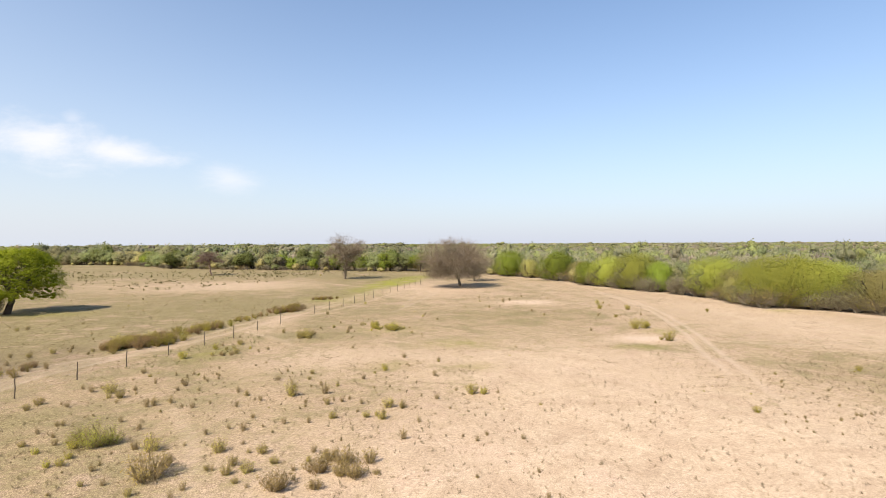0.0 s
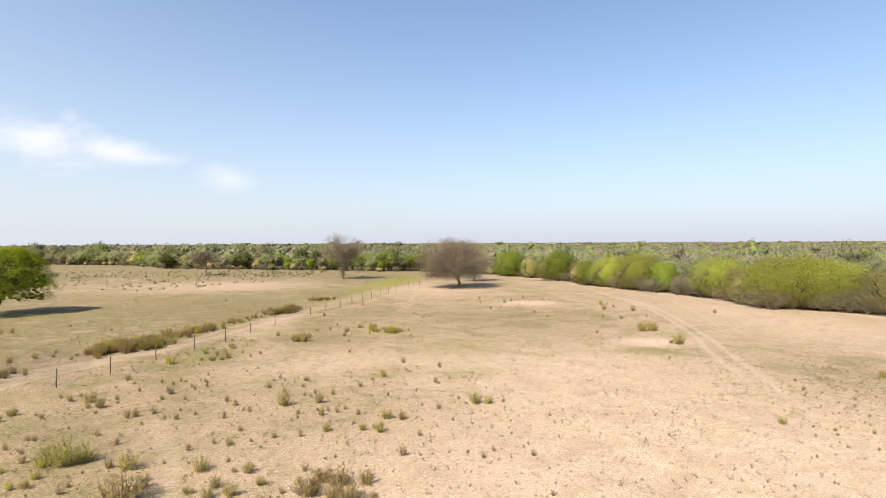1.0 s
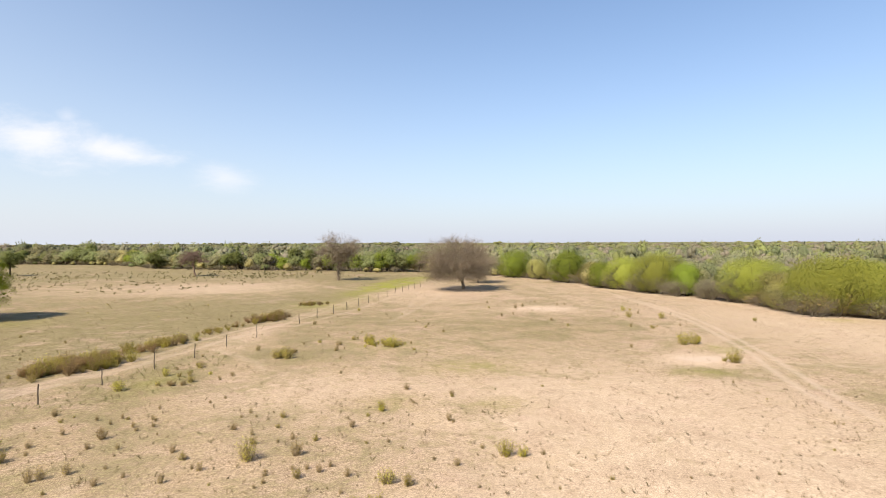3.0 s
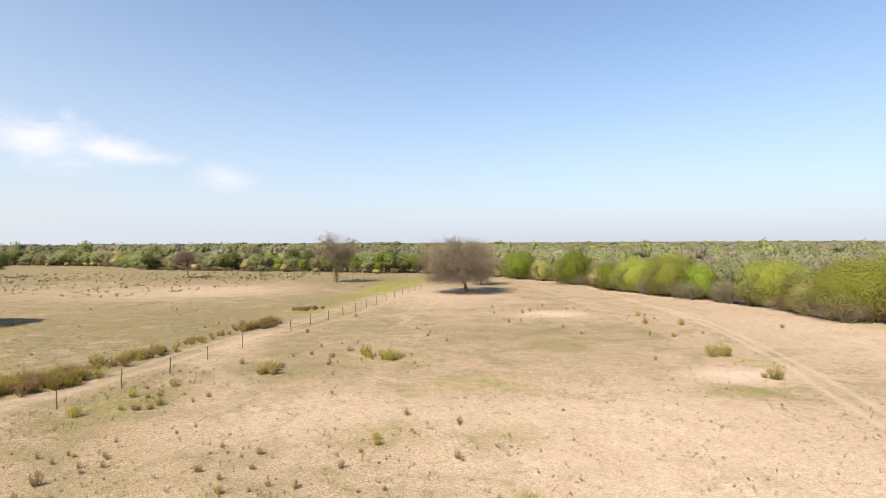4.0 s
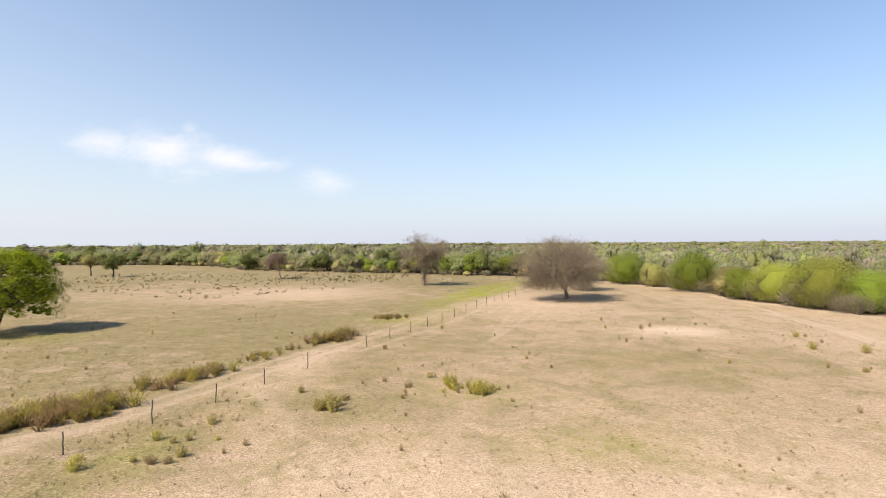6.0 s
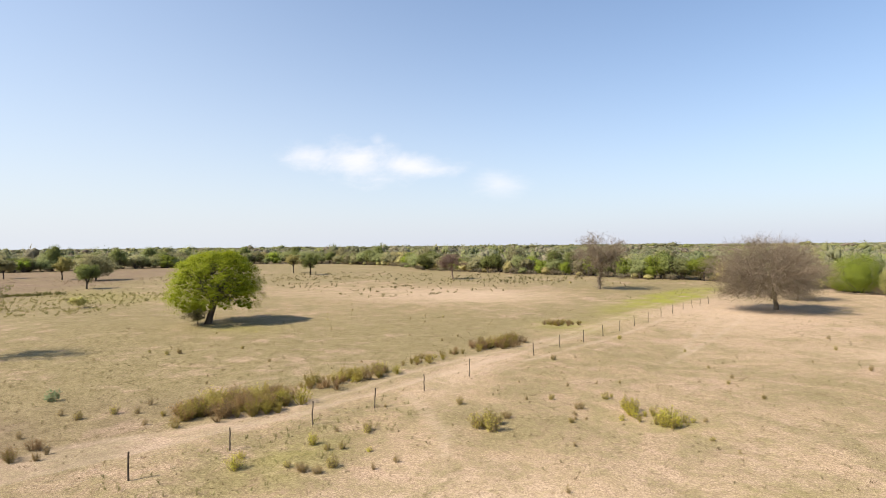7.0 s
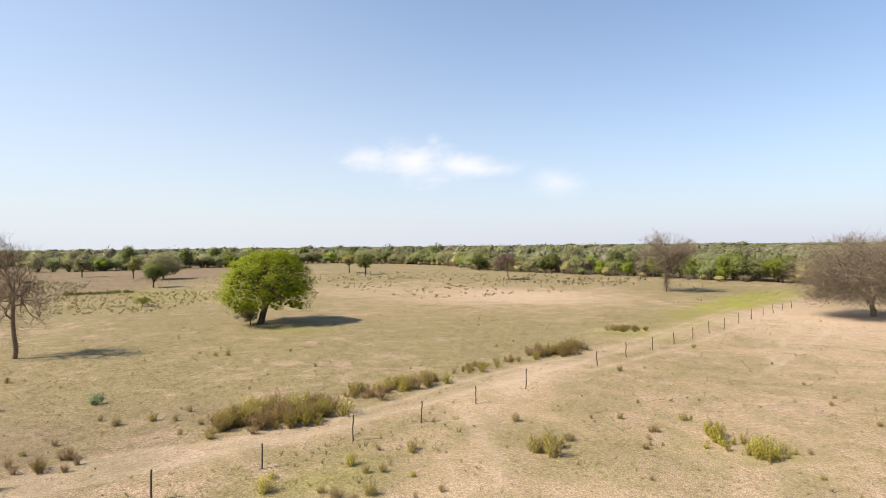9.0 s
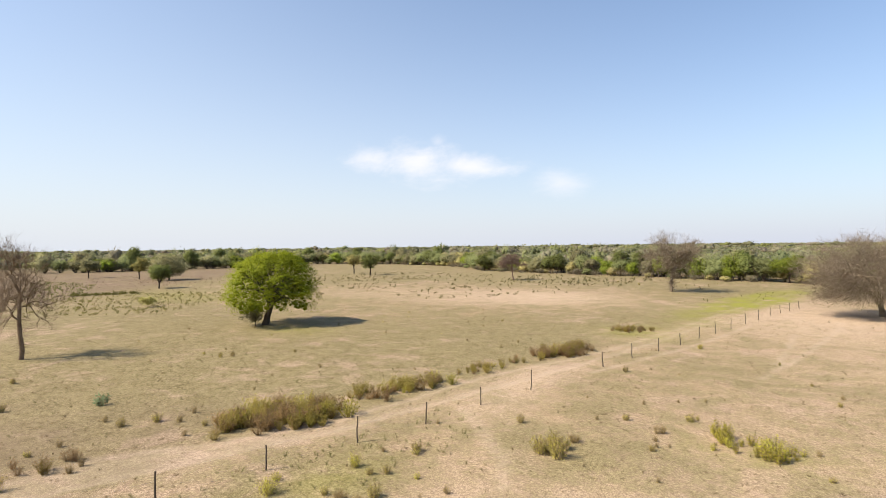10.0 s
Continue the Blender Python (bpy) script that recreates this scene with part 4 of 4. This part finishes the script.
# ---- fence ----
FENCE = [(-27.5, 34.4), (-25.9, 39.4), (-24.7, 44.4), (-23.2, 48.8), (-21.6, 53.3), (-20.1, 58.2), (-18.6, 62.8), (-17.2, 67.5), (-15.6, 72.5), (-12.8, 82.4), (-11.3, 87.1),
         (-9.7, 91.7), (-8.2, 96.4), (-6.8, 100.7), (-5.4, 105.4), (-4, 110), (-2.5, 115), (-1.1, 120.4), (0.4, 125.4), (1.8, 129.6), (3.1, 133.2), (4.6, 137.1)]


def build_fence():
    rng = np.random.default_rng(3)
    fence = stand("fence", FENCE[8][0], FENCE[8][1], "old wire fence with crooked weathered wooden posts", "fence")
    ox, oy, oz = fence.matrix_basis.translation
    tops = []
    for i, (x, y) in enumerate(FENCE):
        h = 1.32 + rng.normal() * 0.07
        lean = rng.normal(size=2) * 0.05
        z = gz(x, y)
        p0, p1 = np.array((x - ox, y - oy, z - oz - 0.25)), np.array((x - ox + lean[0], y - oy + lean[1], z - oz + h))
        post = Limbs()
        pts = bent(p0, p1, 6, 0.011, rng)
        r = rng.uniform(0.038, 0.052)
        post.tube(pts, r, r * 0.82, 7)
        post.tube(np.array((pts[-1], pts[-1] + (0, 0, 0.012))), r * 0.82, 0.002, 7)
        part("post", post.data(), WOOD_POST, fence)
        tops.append((p0, p1))
    for level in (0.28, 0.5, 0.72, 0.92):
        wire = Limbs()
        wire.tube([a + (b - a) * level + (0, 0, 0.02) for a, b in tops], 0.0015, 0.0015, 3)
        part("wire", wire.data(), WIRE, fence)


build_fence()


def far_fence():
    rng = np.random.default_rng(31)
    fence = stand("fence", -30, 211, "distant fence of pale posts along the woods", "fence")
    ox, oy, oz = fence.matrix_basis.translation
    for x, y, nx, ny in along([(-66, 222), (-49, 218.5), (-30, 211), (-14, 204.5), (-4, 200)], 2.3):
        post = Limbs()
        post.tube(bent(np.array((x - ox, y - oy, -0.2)), np.array((x - ox + rng.normal() * 0.06, y - oy, 1.5 + rng.normal() * 0.15)), 4, 0.015, rng), 0.09, 0.07, 6)
        part("post", post.data(), WOOD_POST, fence)


far_fence()

# ---- weeds and shrubs ----


def weed_mesh(seed, stems, h, spread, leafy, leaf_size, droop=0.0):
    """Stems and leaves of a small plant of height h."""
    rng = np.random.default_rng(seed)
    limbs = Limbs()
    a, q = rng.uniform(0, 6.28, stems), np.sqrt(rng.uniform(0, 1, stems)) * spread
    foot = np.stack([np.cos(a) * q * 0.3, np.sin(a) * q * 0.3, np.full(stems, -0.04)], 1)
    tip = np.stack([np.cos(a) * q, np.sin(a) * q, h * rng.uniform(0.55, 1.0, stems) * (1 - 0.35 * (q / spread) ** 2)], 1)
    for i in range(stems):
        limbs.tube(bent(foot[i], tip[i], 3, 0.06, rng), 0.012 * h + 0.004, 0.003, 3)
    n = stems * 4
    pick, t = rng.integers(0, stems, n), rng.uniform(0.3, 0.95, n)[:, None]
    p0 = foot[pick] + (tip[pick] - foot[pick]) * t
    limbs.blades(p0, p0 + rng.normal(size=(n, 3)) * 0.10 * h + (0, 0, 0.10 * h), np.full(n, 0.014 * h + 0.004), rng)
    pick, t = rng.integers(0, stems, leafy), rng.uniform(0.25, 1.05, leafy)[:, None]
    at = foot[pick] + (tip[pick] - foot[pick]) * t + rng.normal(size=(leafy, 3)) * 0.06 * h
    at[:, 2] = np.maximum(at[:, 2], 0.02)
    return limbs.data(), leaves(at, leaf_size * 1.2, rng, 0.0, 0.26, 0.9, at - np.array((0, 0, -0.3 * h)))


def weed_kind(name, label, category, seeds, stems, spread, leafy, leaf_size, leaf, stem=None):
    made = []
    for seed in seeds:
        ob = tagged(new(name), label, category, category + "s on the pasture")
        s, l = weed_mesh(seed, stems, 1.0, spread, leafy, leaf_size)
        part("stem", s, stem or DRY_STEM, ob)
        part("foliage", l, leaf, ob)
        made.append([ob, False])
    return made


weed_rng = np.random.default_rng(55)


def grow(kind, x, y, size, wide=1.0):
    slot = kind[int(weed_rng.integers(len(kind)))]
    m = at_pose(x, y, weed_rng.uniform(0, 6.28), size * wide, size)
    ob = copy_thing(slot[0], m) if slot[1] else slot[0]
    slot[1] = True
    ob.matrix_basis = m
    return ob


DRY = weed_kind("weed", "dry brown upright weed on bare soil", "weed", (1, 2, 3), 26, 0.36, 150, 0.045, LEAF_DRY)
OLIVE = weed_kind("shrub", "olive-green broom-like shrub on dry soil", "shrub", (4, 5, 6), 36, 0.46, 560, 0.038, LEAF_WEED)
LIME = weed_kind("shrub", "leafy yellow-green shrub in dry grass", "shrub", (7, 8), 30, 0.55, 1500, 0.027, LEAF_YELLOW)
THICK = weed_kind("shrub", "dense dry brownish shrub on bare soil", "shrub", (9, 10), 60, 0.62, 420, 0.05, LEAF_DRY)
HERB = weed_kind("shrub", "soft feathery bright green shrub on dry soil", "shrub", (14,), 44, 0.62, 2600, 0.021, LEAF_HERB)
BLUE = weed_kind("shrub", "pale blue-green broad-leaved plant in grass", "shrub", (13,), 16, 0.6, 130, 0.12, LEAF_BLUE)

DRY_A = [(-21.6, 40.8, 0.57), (-18.2, 40.1, 0.32), (-20.5, 46.1, 0.55), (-16, 36.9, 0.66), (-15.6, 37.1, 0.67), (-14.7, 37.5, 0.6), (-12.8, 36.1, 0.43), (-15.6, 42, 0.68), (-14.4, 43.2, 0.35),
         (-30.2, 49.4, 0.59), (-22.6, 41.5, 0.41), (-21.1, 37.1, 0.44), (-18.3, 31.3, 0.37), (-13.1, 29.4, 0.58), (-10.5, 27.1, 0.59), (-13.7, 26.7, 0.42), (-12.4, 25.1, 0.35),
         (-10.2, 31.2, 0.44), (-8.4, 31.8, 0.51), (-9.2, 32, 0.39), (-8.4, 33.9, 0.41), (-7.4, 32.3, 0.26), (-8.2, 26.4, 0.32), (-4.4, 26.1, 0.37)]
DRY_B = [(-4.8, 38.9, 0.79), (-5.6, 35.7, 0.29), (-3.4, 36.8, 0.45), (-3, 37.4, 0.38), (-2.1, 36.3, 0.45), (-2.2, 34.7, 0.28), (1.6, 32.3, 0.4), (0.7, 29.6, 0.61), (2.9, 37.1, 0.46), (3.1, 43.4, 0.54),
         (4.4, 39.1, 0.33), (3.6, 34.6, 0.22), (7.2, 37.8, 0.32), (7, 34.3, 0.21), (5.2, 29.7, 0.31), (4.6, 28.9, 0.36), (3.9, 29.6, 0.24), (7.1, 29.1, 0.36), (4, 24.5, 0.3), (6.7, 22.5, 0.33),
         (6.9, 24.9, 0.31), (0.7, 49.9, 0.55), (3.7, 48.4, 0.45), (14.2, 86.3, 0.6), (-6.2, 67.2, 0.55)]
DRY_C = [(18, 95, 0.8), (19.5, 97, 0.7), (23, 103, 0.6), (-4.5, 55.3, 0.37), (3.3, 43.1, 0.3), (-13.5, 54.2, 0.42), (-11.5, 49.2, 0.27), (-12.1, 48.1, 0.26), (-9.2, 44.9, 0.26), (22.8, 63.4, 0.47), (28.2, 75.9, 0.49), (-46, 70.9, 0.67),
         (-47.2, 56.6, 0.22), (-36.1, 53.6, 0.49), (-32, 55.8, 0.49), (-32.7, 57.3, 0.51), (-29.6, 54.5, 0.45), (-29.7, 48.6, 0.54), (-33.9, 50.1, 0.49), (-18.1, 57.9, 0.35), (-18, 63.2, 0.31),
         (-12.9, 55.4, 0.44), (-7.8, 72.7, 0.37), (-5.9, 67.4, 0.57), (-6.1, 66, 0.36), (-5.3, 65.4, 0.26), (-51, 65.5, 0.27), (-33.9, 63.1, 0.34), (-50.6, 91.8, 0.38), (-36.2, 66.9, 0.28)]
THICK_A = [(-10.7, 25.7, 1.25), (-4.8, 24.1, 0.8), (-3.3, 25.8, 0.7), (-2.1, 26.6, 0.74), (-1.5, 25.1, 0.75), (-0.9, 26.5, 0.66), (-0.5, 25.3, 0.26), (-3.1, 24.1, 0.49), (-2.8, 27.1, 0.6), (-2.2, 25.4, 0.6)]
OLIVE_A = [(-20.2, 40.6, 0.89), (-18.9, 39.3, 0.71), (-23.3, 36.7, 0.51), (-23.3, 37.9, 0.6), (-12.2, 29.2, 0.93), (-8.6, 28.6, 0.75), (-6.4, 28.3, 0.57), (-5.5, 27, 0.44), (-7.4, 26.9, 0.54),
           (-7.4, 25.9, 0.52), (-6.5, 26, 0.65), (-6.7, 24.9, 0.35), (-7, 38.3, 1.05), (-4.3, 36.2, 0.52), (-0.3, 35.5, 0.73), (0.6, 35.2, 0.58), (-1.6, 33.5, 0.48), (-0.6, 33.1, 0.68), (-10.9, 61.4, 1.0),
           (-9.9, 61.2, 1.15), (-10.4, 62.2, 1.0)]
OLIVE_B = [(-16.5, 58.5, 0.47), (3.7, 48, 0.3), (-52.7, 55.3, 0.59), (-44.4, 51.4, 0.67), (-34.4, 53.6, 0.61), (-33.2, 55.1, 0.63), (-30.1, 56.2, 0.41), (-16.9, 55.2, 0.42), (-16.3, 55.7, 0.47),
           (-16.7, 58.9, 0.58), (-17.4, 52.7, 0.39), (-13.6, 65.5, 0.61), (-8.2, 68.9, 0.48), (-10.7, 81.2, 0.56), (-4.8, 70.2, 0.54), (1.5, 64.5, 0.3), (-33.9, 48.6, 0.35), (-46.7, 70, 0.55)]
LIME_A = [(-16.2, 29.5, 0.47), (-17.8, 29, 0.34), (-16.1, 27.2, 0.4), (-15.5, 27.3, 0.45), (-15.7, 28.2, 0.4), (-3.6, 33.4, 0.48),
          (5.4, 38, 0.8), (6.2, 37.9, 0.6), (-2.8, 67.2, 0.9), (-0.6, 65.7, 0.68), (-1, 46.3, 0.45), (28.5, 64.1, 1.25), (29.6, 64.3, 1.15), (30.3, 64.8, 0.7), (28.8, 56.0, 1.15), (46, 78.6, 0.6), (33.5, 91, 0.7),
          (22.4, 32.4, 0.45), (37.3, 41.7, 0.55)]
LIME_B = [(-0.9, 45.6, 0.5), (-1.7, 44.5, 0.26), (-19.6, 51.6, 0.75), (-18, 55.5, 0.7), (28.1, 56.6, 0.48), (31.3, 83.6, 0.9), (35.1, 82, 0.88), (30.2, 74.4, 0.48), (-14.8, 56, 0.31), (-20.3, 52.7, 0.41),
          (-6.2, 94.8, 0.51)]
for kind, spots, wide in ((DRY, DRY_A + DRY_B + DRY_C, 0.95), (THICK, THICK_A, 1.15), (OLIVE, OLIVE_A + OLIVE_B, 0.95), (LIME, LIME_A + LIME_B, 1.0)):
    for x, y, s in spots:
        grow(kind, x, y, s * 1.2, wide * weed_rng.uniform(0.85, 1.2))
for x, y, h in ((-15.4, 29.8, 1.5), (-16.2, 30.0, 1.15), (-14.8, 30.3, 1.1)):
    grow(HERB, x, y, h, weed_rng.uniform(0.9, 1.15))
grow(BLUE, -40.1, 55.5, 0.95)
grow(BLUE, -41.0, 56.3, 0.4)


def fill_ring(ring, n, rng):
    xs, ys = [p[0] for p in ring], [p[1] for p in ring]
    got = []
    while len(got) < n:
        x, y = rng.uniform(min(xs), max(xs)), rng.uniform(min(ys), max(ys))
        if inside(np.array(x), np.array(y), ring):
            got.append((x, y))
    return got


# scrub belt between the wheel track and the pasture
BELT = [([(-27.8, 55.4), (-29.2, 56.8), (-28.6, 59.4), (-25.4, 62.4), (-23.8, 61.2), (-25.2, 58.6)], 140, 1.0), ([(-27, 64.8), (-23.6, 65.3), (-24.2, 66.4), (-26.5, 66.2)], 14, 0.85),
        ([(-24.2, 67), (-22.2, 71.1), (-23, 72), (-25.6, 69)], 44, 0.9), ([(-22.3, 73.1), (-19.8, 80.2), (-20.6, 81.2), (-22.8, 75)], 30, 0.6), ([(-19.6, 82.5), (-15.3, 87.6), (-16.3, 90), (-20.2, 85.5)], 64, 1.0),
        ([(-16, 100.3), (-11.2, 105.4), (-12.5, 107), (-16.5, 103)], 34, 0.62), ([(-32.5, 44), (-29.9, 46.5), (-30.5, 50), (-33.5, 48)], 10, 0.8)]
# loose weeds of the open pasture
TALL = weed_kind("weed", "tall slender yellow-green weed in dry grass", "weed", (17, 18, 19), 18, 0.42, 460, 0.04, LEAF_YELLOW)
YELLOW_A = [(-3.0, 67.6, 1.25), (-2.6, 66.7, 0.9), (-2.7, 68.2, 1.1), (-2.3, 66.0, 0.7), (-1.4, 65.9, 0.8), (-1.0, 65.6, 1.0), (-0.6, 66.6, 1.2), (-0.5, 65.5, 0.9), (-0.1, 65.9, 0.6), (-1.6, 67.6, 0.9),
            (0.6, 67.2, 0.5), (-3.3, 66.0, 0.55), (-4.4, 70.6, 0.5), (-3.4, 68.4, 0.8), (0.3, 66.4, 0.45), (-2.1, 67.2, 0.6), (-3.2, 68.0, 1.3), (-2.9, 67.1, 1.2), (-0.9, 66.2, 1.25), (-0.3, 66.1, 1.15), (-1.2, 66.6, 0.9), (0.1, 66.9, 0.8), (-1.0, 67.1, 1.0)]
# a drift of tall yellow weeds
for x, y, h in YELLOW_A:
    grow(TALL, x, y, h, weed_rng.uniform(0.6, 0.9))
for x, y, h in ((-10.9, 61.9, 0.7), (-10.3, 61.6, 0.8), (-10.0, 62.5, 0.85), (-9.8, 63.7, 0.6), (-10.6, 62.8, 0.65), (-16.4, 52.6, 0.6), (-15.6, 52.7, 0.5), (-15.4, 53.6, 0.74)):
    grow(THICK if h < 0.72 else OLIVE, x, y, h)
FIELDS = [([(-60, 60), (-30, 64), (-20, 84), (-24, 118), (-60, 118), (-75, 90)], 46, 0.35), ([(-38, 184), (-30, 205), (-8, 195), (-12, 168)], 26, 0.6), ([(-6, 40), (30, 20), (40, 50), (10, 62)], 46, 0.24),
          ([(-26, 22), (-4, 22), (2, 44), (-20, 48)], 110, 0.42), ([(8, 78), (38, 74), (36, 108), (12, 104)], 22, 0.45), ([(-14, 58), (4, 54), (6, 90), (-10, 92)], 20, 0.35),
          ([(22, 26), (36, 28), (36, 42), (22, 42)], 18, 0.3)]
for ring, n, h in FIELDS:
    for i, (x, y) in enumerate(fill_ring(ring, n, weed_rng)):
        grow((DRY, DRY, OLIVE, DRY)[i % 4], x, y, h * weed_rng.uniform(0.5, 1.4), weed_rng.uniform(0.7, 1.1))


def weed_drift(name, label, fields, seed, stems=6, leafy=26, leaf_size=0.13, spill=0.0):
    """Countless far or tiny weeds joined into one mesh."""
    rng = np.random.default_rng(seed)
    forms = [weed_mesh(60 + i, stems, 1.0, 0.45, leafy, leaf_size) for i in range(4)]
    V, F, T, n = [], [], [], 0
    for ring, count, h, tint in fields:
        for x, y in fill_ring(ring, count, rng):
            a, s, w = rng.uniform(0, 6.28), h * rng.uniform(0.5, 1.4), rng.uniform(0.9, 1.5)
            x, y = x + rng.normal() * spill, y + rng.normal() * spill
            shade = np.array(tint[rng.integers(len(tint))] if isinstance(tint, list) else tint) * rng.uniform(0.75, 1.25)
            for v, f, *_ in forms[rng.integers(4)]:
                p = v * (s * w, s * w, s)
                V.append(np.stack([p[:, 0] * np.cos(a) - p[:, 1] * np.sin(a) + x, p[:, 0] * np.sin(a) + p[:, 1] * np.cos(a) + y, p[:, 2] + gz(x, y)], 1))
                F.append(f + n), T.append(np.repeat(shade[None], len(v), 0))
                n += len(v)
    me = bpy.data.meshes.new(name)
    fill_mesh(me, np.concatenate(V), np.concatenate(F))
    col = np.concatenate(T)
    tint = me.color_attributes.new("tint", "FLOAT_COLOR", "POINT")
    tint.data.foreach_set("color", np.concatenate([col, np.ones((len(col), 1))], 1).astype(np.float32).ravel())
    me.materials.append(TINTED)
    return tagged(new(name, me), label, "weeds", kind="stuff")


weed_drift("far_weeds", "dry weeds dotted over the far pasture", [
    ([(-150, 178), (-60, 122), (-36, 150), (-38, 184), (-100, 222), (-132, 222)], 460, 0.62, (0.19, 0.155, 0.07)), ([(-70, 178), (-30, 172), (-26, 205), (-70, 214)], 150, 0.75, (0.18, 0.15, 0.07)),
    ([(-150, 165), (-128, 150), (-90, 178), (-110, 195)], 150, 0.45, (0.22, 0.17, 0.08)), ([(-14, 130), (4, 150), (4, 172), (-10, 165)], 30, 0.3, (0.15, 0.143, 0.0375))], 71)
weed_drift("far_weeds", "pale yellow-green weeds in front of the ploughed field", [
    ([(-140, 88), (-102, 76), (-85, 87), (-98, 108), (-110, 121), (-134, 110)], 520, 0.55, (0.30, 0.27, 0.10)), ([(-220, 128), (-140, 88), (-136, 100), (-170, 122)], 240, 0.7, (0.26, 0.25, 0.10)),
    ([(-139, 100), (-131, 112), (-129, 110), (-136, 99)], 90, 1.0, (0.17, 0.165, 0.05)), ([(-110, 121), (-98, 108), (-80, 116), (-86, 128)], 140, 0.5, (0.28, 0.25, 0.08))], 73)
for ring, n, h in BELT:
    weed_drift("weed_belt", "dense olive and brown broom-like weeds beside the track", [(ring, n, h, [(0.37, 0.295, 0.085), (0.40, 0.34, 0.08), (0.35, 0.27, 0.09), (0.34, 0.225, 0.115), (0.29, 0.2, 0.105)])], int(n), 18, 210, 0.045, 0.5)
weed_drift("small_weeds", "tiny dry weeds dotted over bare soil", [
    ([(-24, 22), (12, 22), (10, 46), (-18, 50)], 420, 0.24, (0.21, 0.165, 0.09)), ([(12, 22), (30, 22), (46, 48), (12, 48)], 420, 0.20, (0.25, 0.19, 0.125)), ([(26, 30), (38, 30), (46, 48), (34, 48)], 160, 0.22, (0.24, 0.18, 0.115)),
    ([(-16, 50), (20, 48), (46, 50), (46, 84), (8, 90), (-10, 88)], 460, 0.2, (0.23, 0.19, 0.10)), ([(-8, 90), (40, 84), (40, 118), (4, 122)], 150, 0.3, (0.22, 0.185, 0.10)),
    ([(-60, 50), (-34, 44), (-30, 62), (-20, 84), (-24, 118), (-62, 118), (-75, 90)], 1100, 0.2, (0.16, 0.145, 0.06)), ([(-26, 44), (-17, 50), (-14, 66), (-19, 66)], 110, 0.3, (0.23, 0.21, 0.085))], 75, 4, 18, 0.10)
# clods and stubble of the ploughed field
weed_drift("stubble", "clumps of dry stubble on the brown ploughed field", [
    ([(-215, 132), (-140, 112), (-112, 130), (-130, 170), (-175, 172), (-215, 160)], 420, 0.3, (0.20, 0.14, 0.09)), ([(-190, 140), (-150, 130), (-140, 160), (-170, 168)], 120, 0.4, (0.33, 0.26, 0.16))], 74)

# ---- short dry grass ----


def dry_grass():
    rng = np.random.default_rng(91)
    n = 80000
    y = 8 + 113 * rng.uniform(0, 1, n) ** 1.4
    x = rng.uniform(-1, 1, n) * (14 + y * 0.72) - np.maximum(0, y - 45) * 0.35
    away = np.minimum.reduce([to_line(x, y, t) for t in LEFT_RUTS + RIGHT_RUTS] + [to_line(x, y, t) + 0.1 for t in TRAILS])
    patchy = np.sin(x * 0.9 + np.sin(y * 0.7) * 1.5) * np.sin(y * 0.8 + np.sin(x * 0.5) * 1.7) * 0.5 + 0.5
    keep = inside(x, y, EDGE) & (y > rng.uniform(8, 22, n)) & (away > 0.55) & (rng.uniform(size=n) < 0.25 + 0.75 * patchy * grassiness(x, y) * 1.7)
    x, y = x[keep], y[keep]
    n, each = len(x), 6
    h = 0.04 + 0.10 * rng.uniform(0, 1, n) ** 2 + 0.12 * (rng.uniform(size=n) < 0.05)
    dark = rng.uniform(size=n) < 0.07 + 0.28 * grassiness(x, y)
    foot = np.repeat(np.stack([x, y, relief(x, y) - 0.01], 1), each, 0) + rng.normal(size=(n * each, 3)) * (0.05, 0.05, 0)
    d = rng.normal(size=(n * each, 3)) * (0.45, 0.45, 0.1) + (0, 0, 0.9)
    blades = Limbs()
    blades.blades(foot, foot + d * np.repeat(h, each)[:, None], np.repeat(np.where(dark, 0.025, 0.014), each), rng)
    me = bpy.data.meshes.new("dry_grass")
    fill_mesh(me, *blades.data())
    g = np.clip(np.repeat(grassiness(x, y), each * 3) - 0.35, 0, 1)[:, None] * 1.3
    pick = np.repeat(rng.uniform(0, 1, n), each * 3)[:, None]
    dark = np.repeat(dark, each * 3)[:, None]
    col = np.array((0.38, 0.29, 0.18)) * (1 - pick) + np.array((0.20, 0.15, 0.085)) * pick
    col = col * (1 - np.clip(g, 0, 1) * 0.7) + np.array((0.22, 0.19, 0.075)) * np.clip(g, 0, 1) * 0.7
    col = np.where(dark, np.array((0.17, 0.125, 0.07)) * (0.7 + 0.8 * pick), col)
    tint = me.color_attributes.new("tint", "FLOAT_COLOR", "POINT")
    tint.data.foreach_set("color", np.concatenate([col, np.ones((len(col), 1))], 1).astype(np.float32).ravel())
    me.materials.append(TURF)
    tagged(new("dry_grass", me), "short sparse dry grass on the pasture", "grass", kind="stuff")


dry_grass()
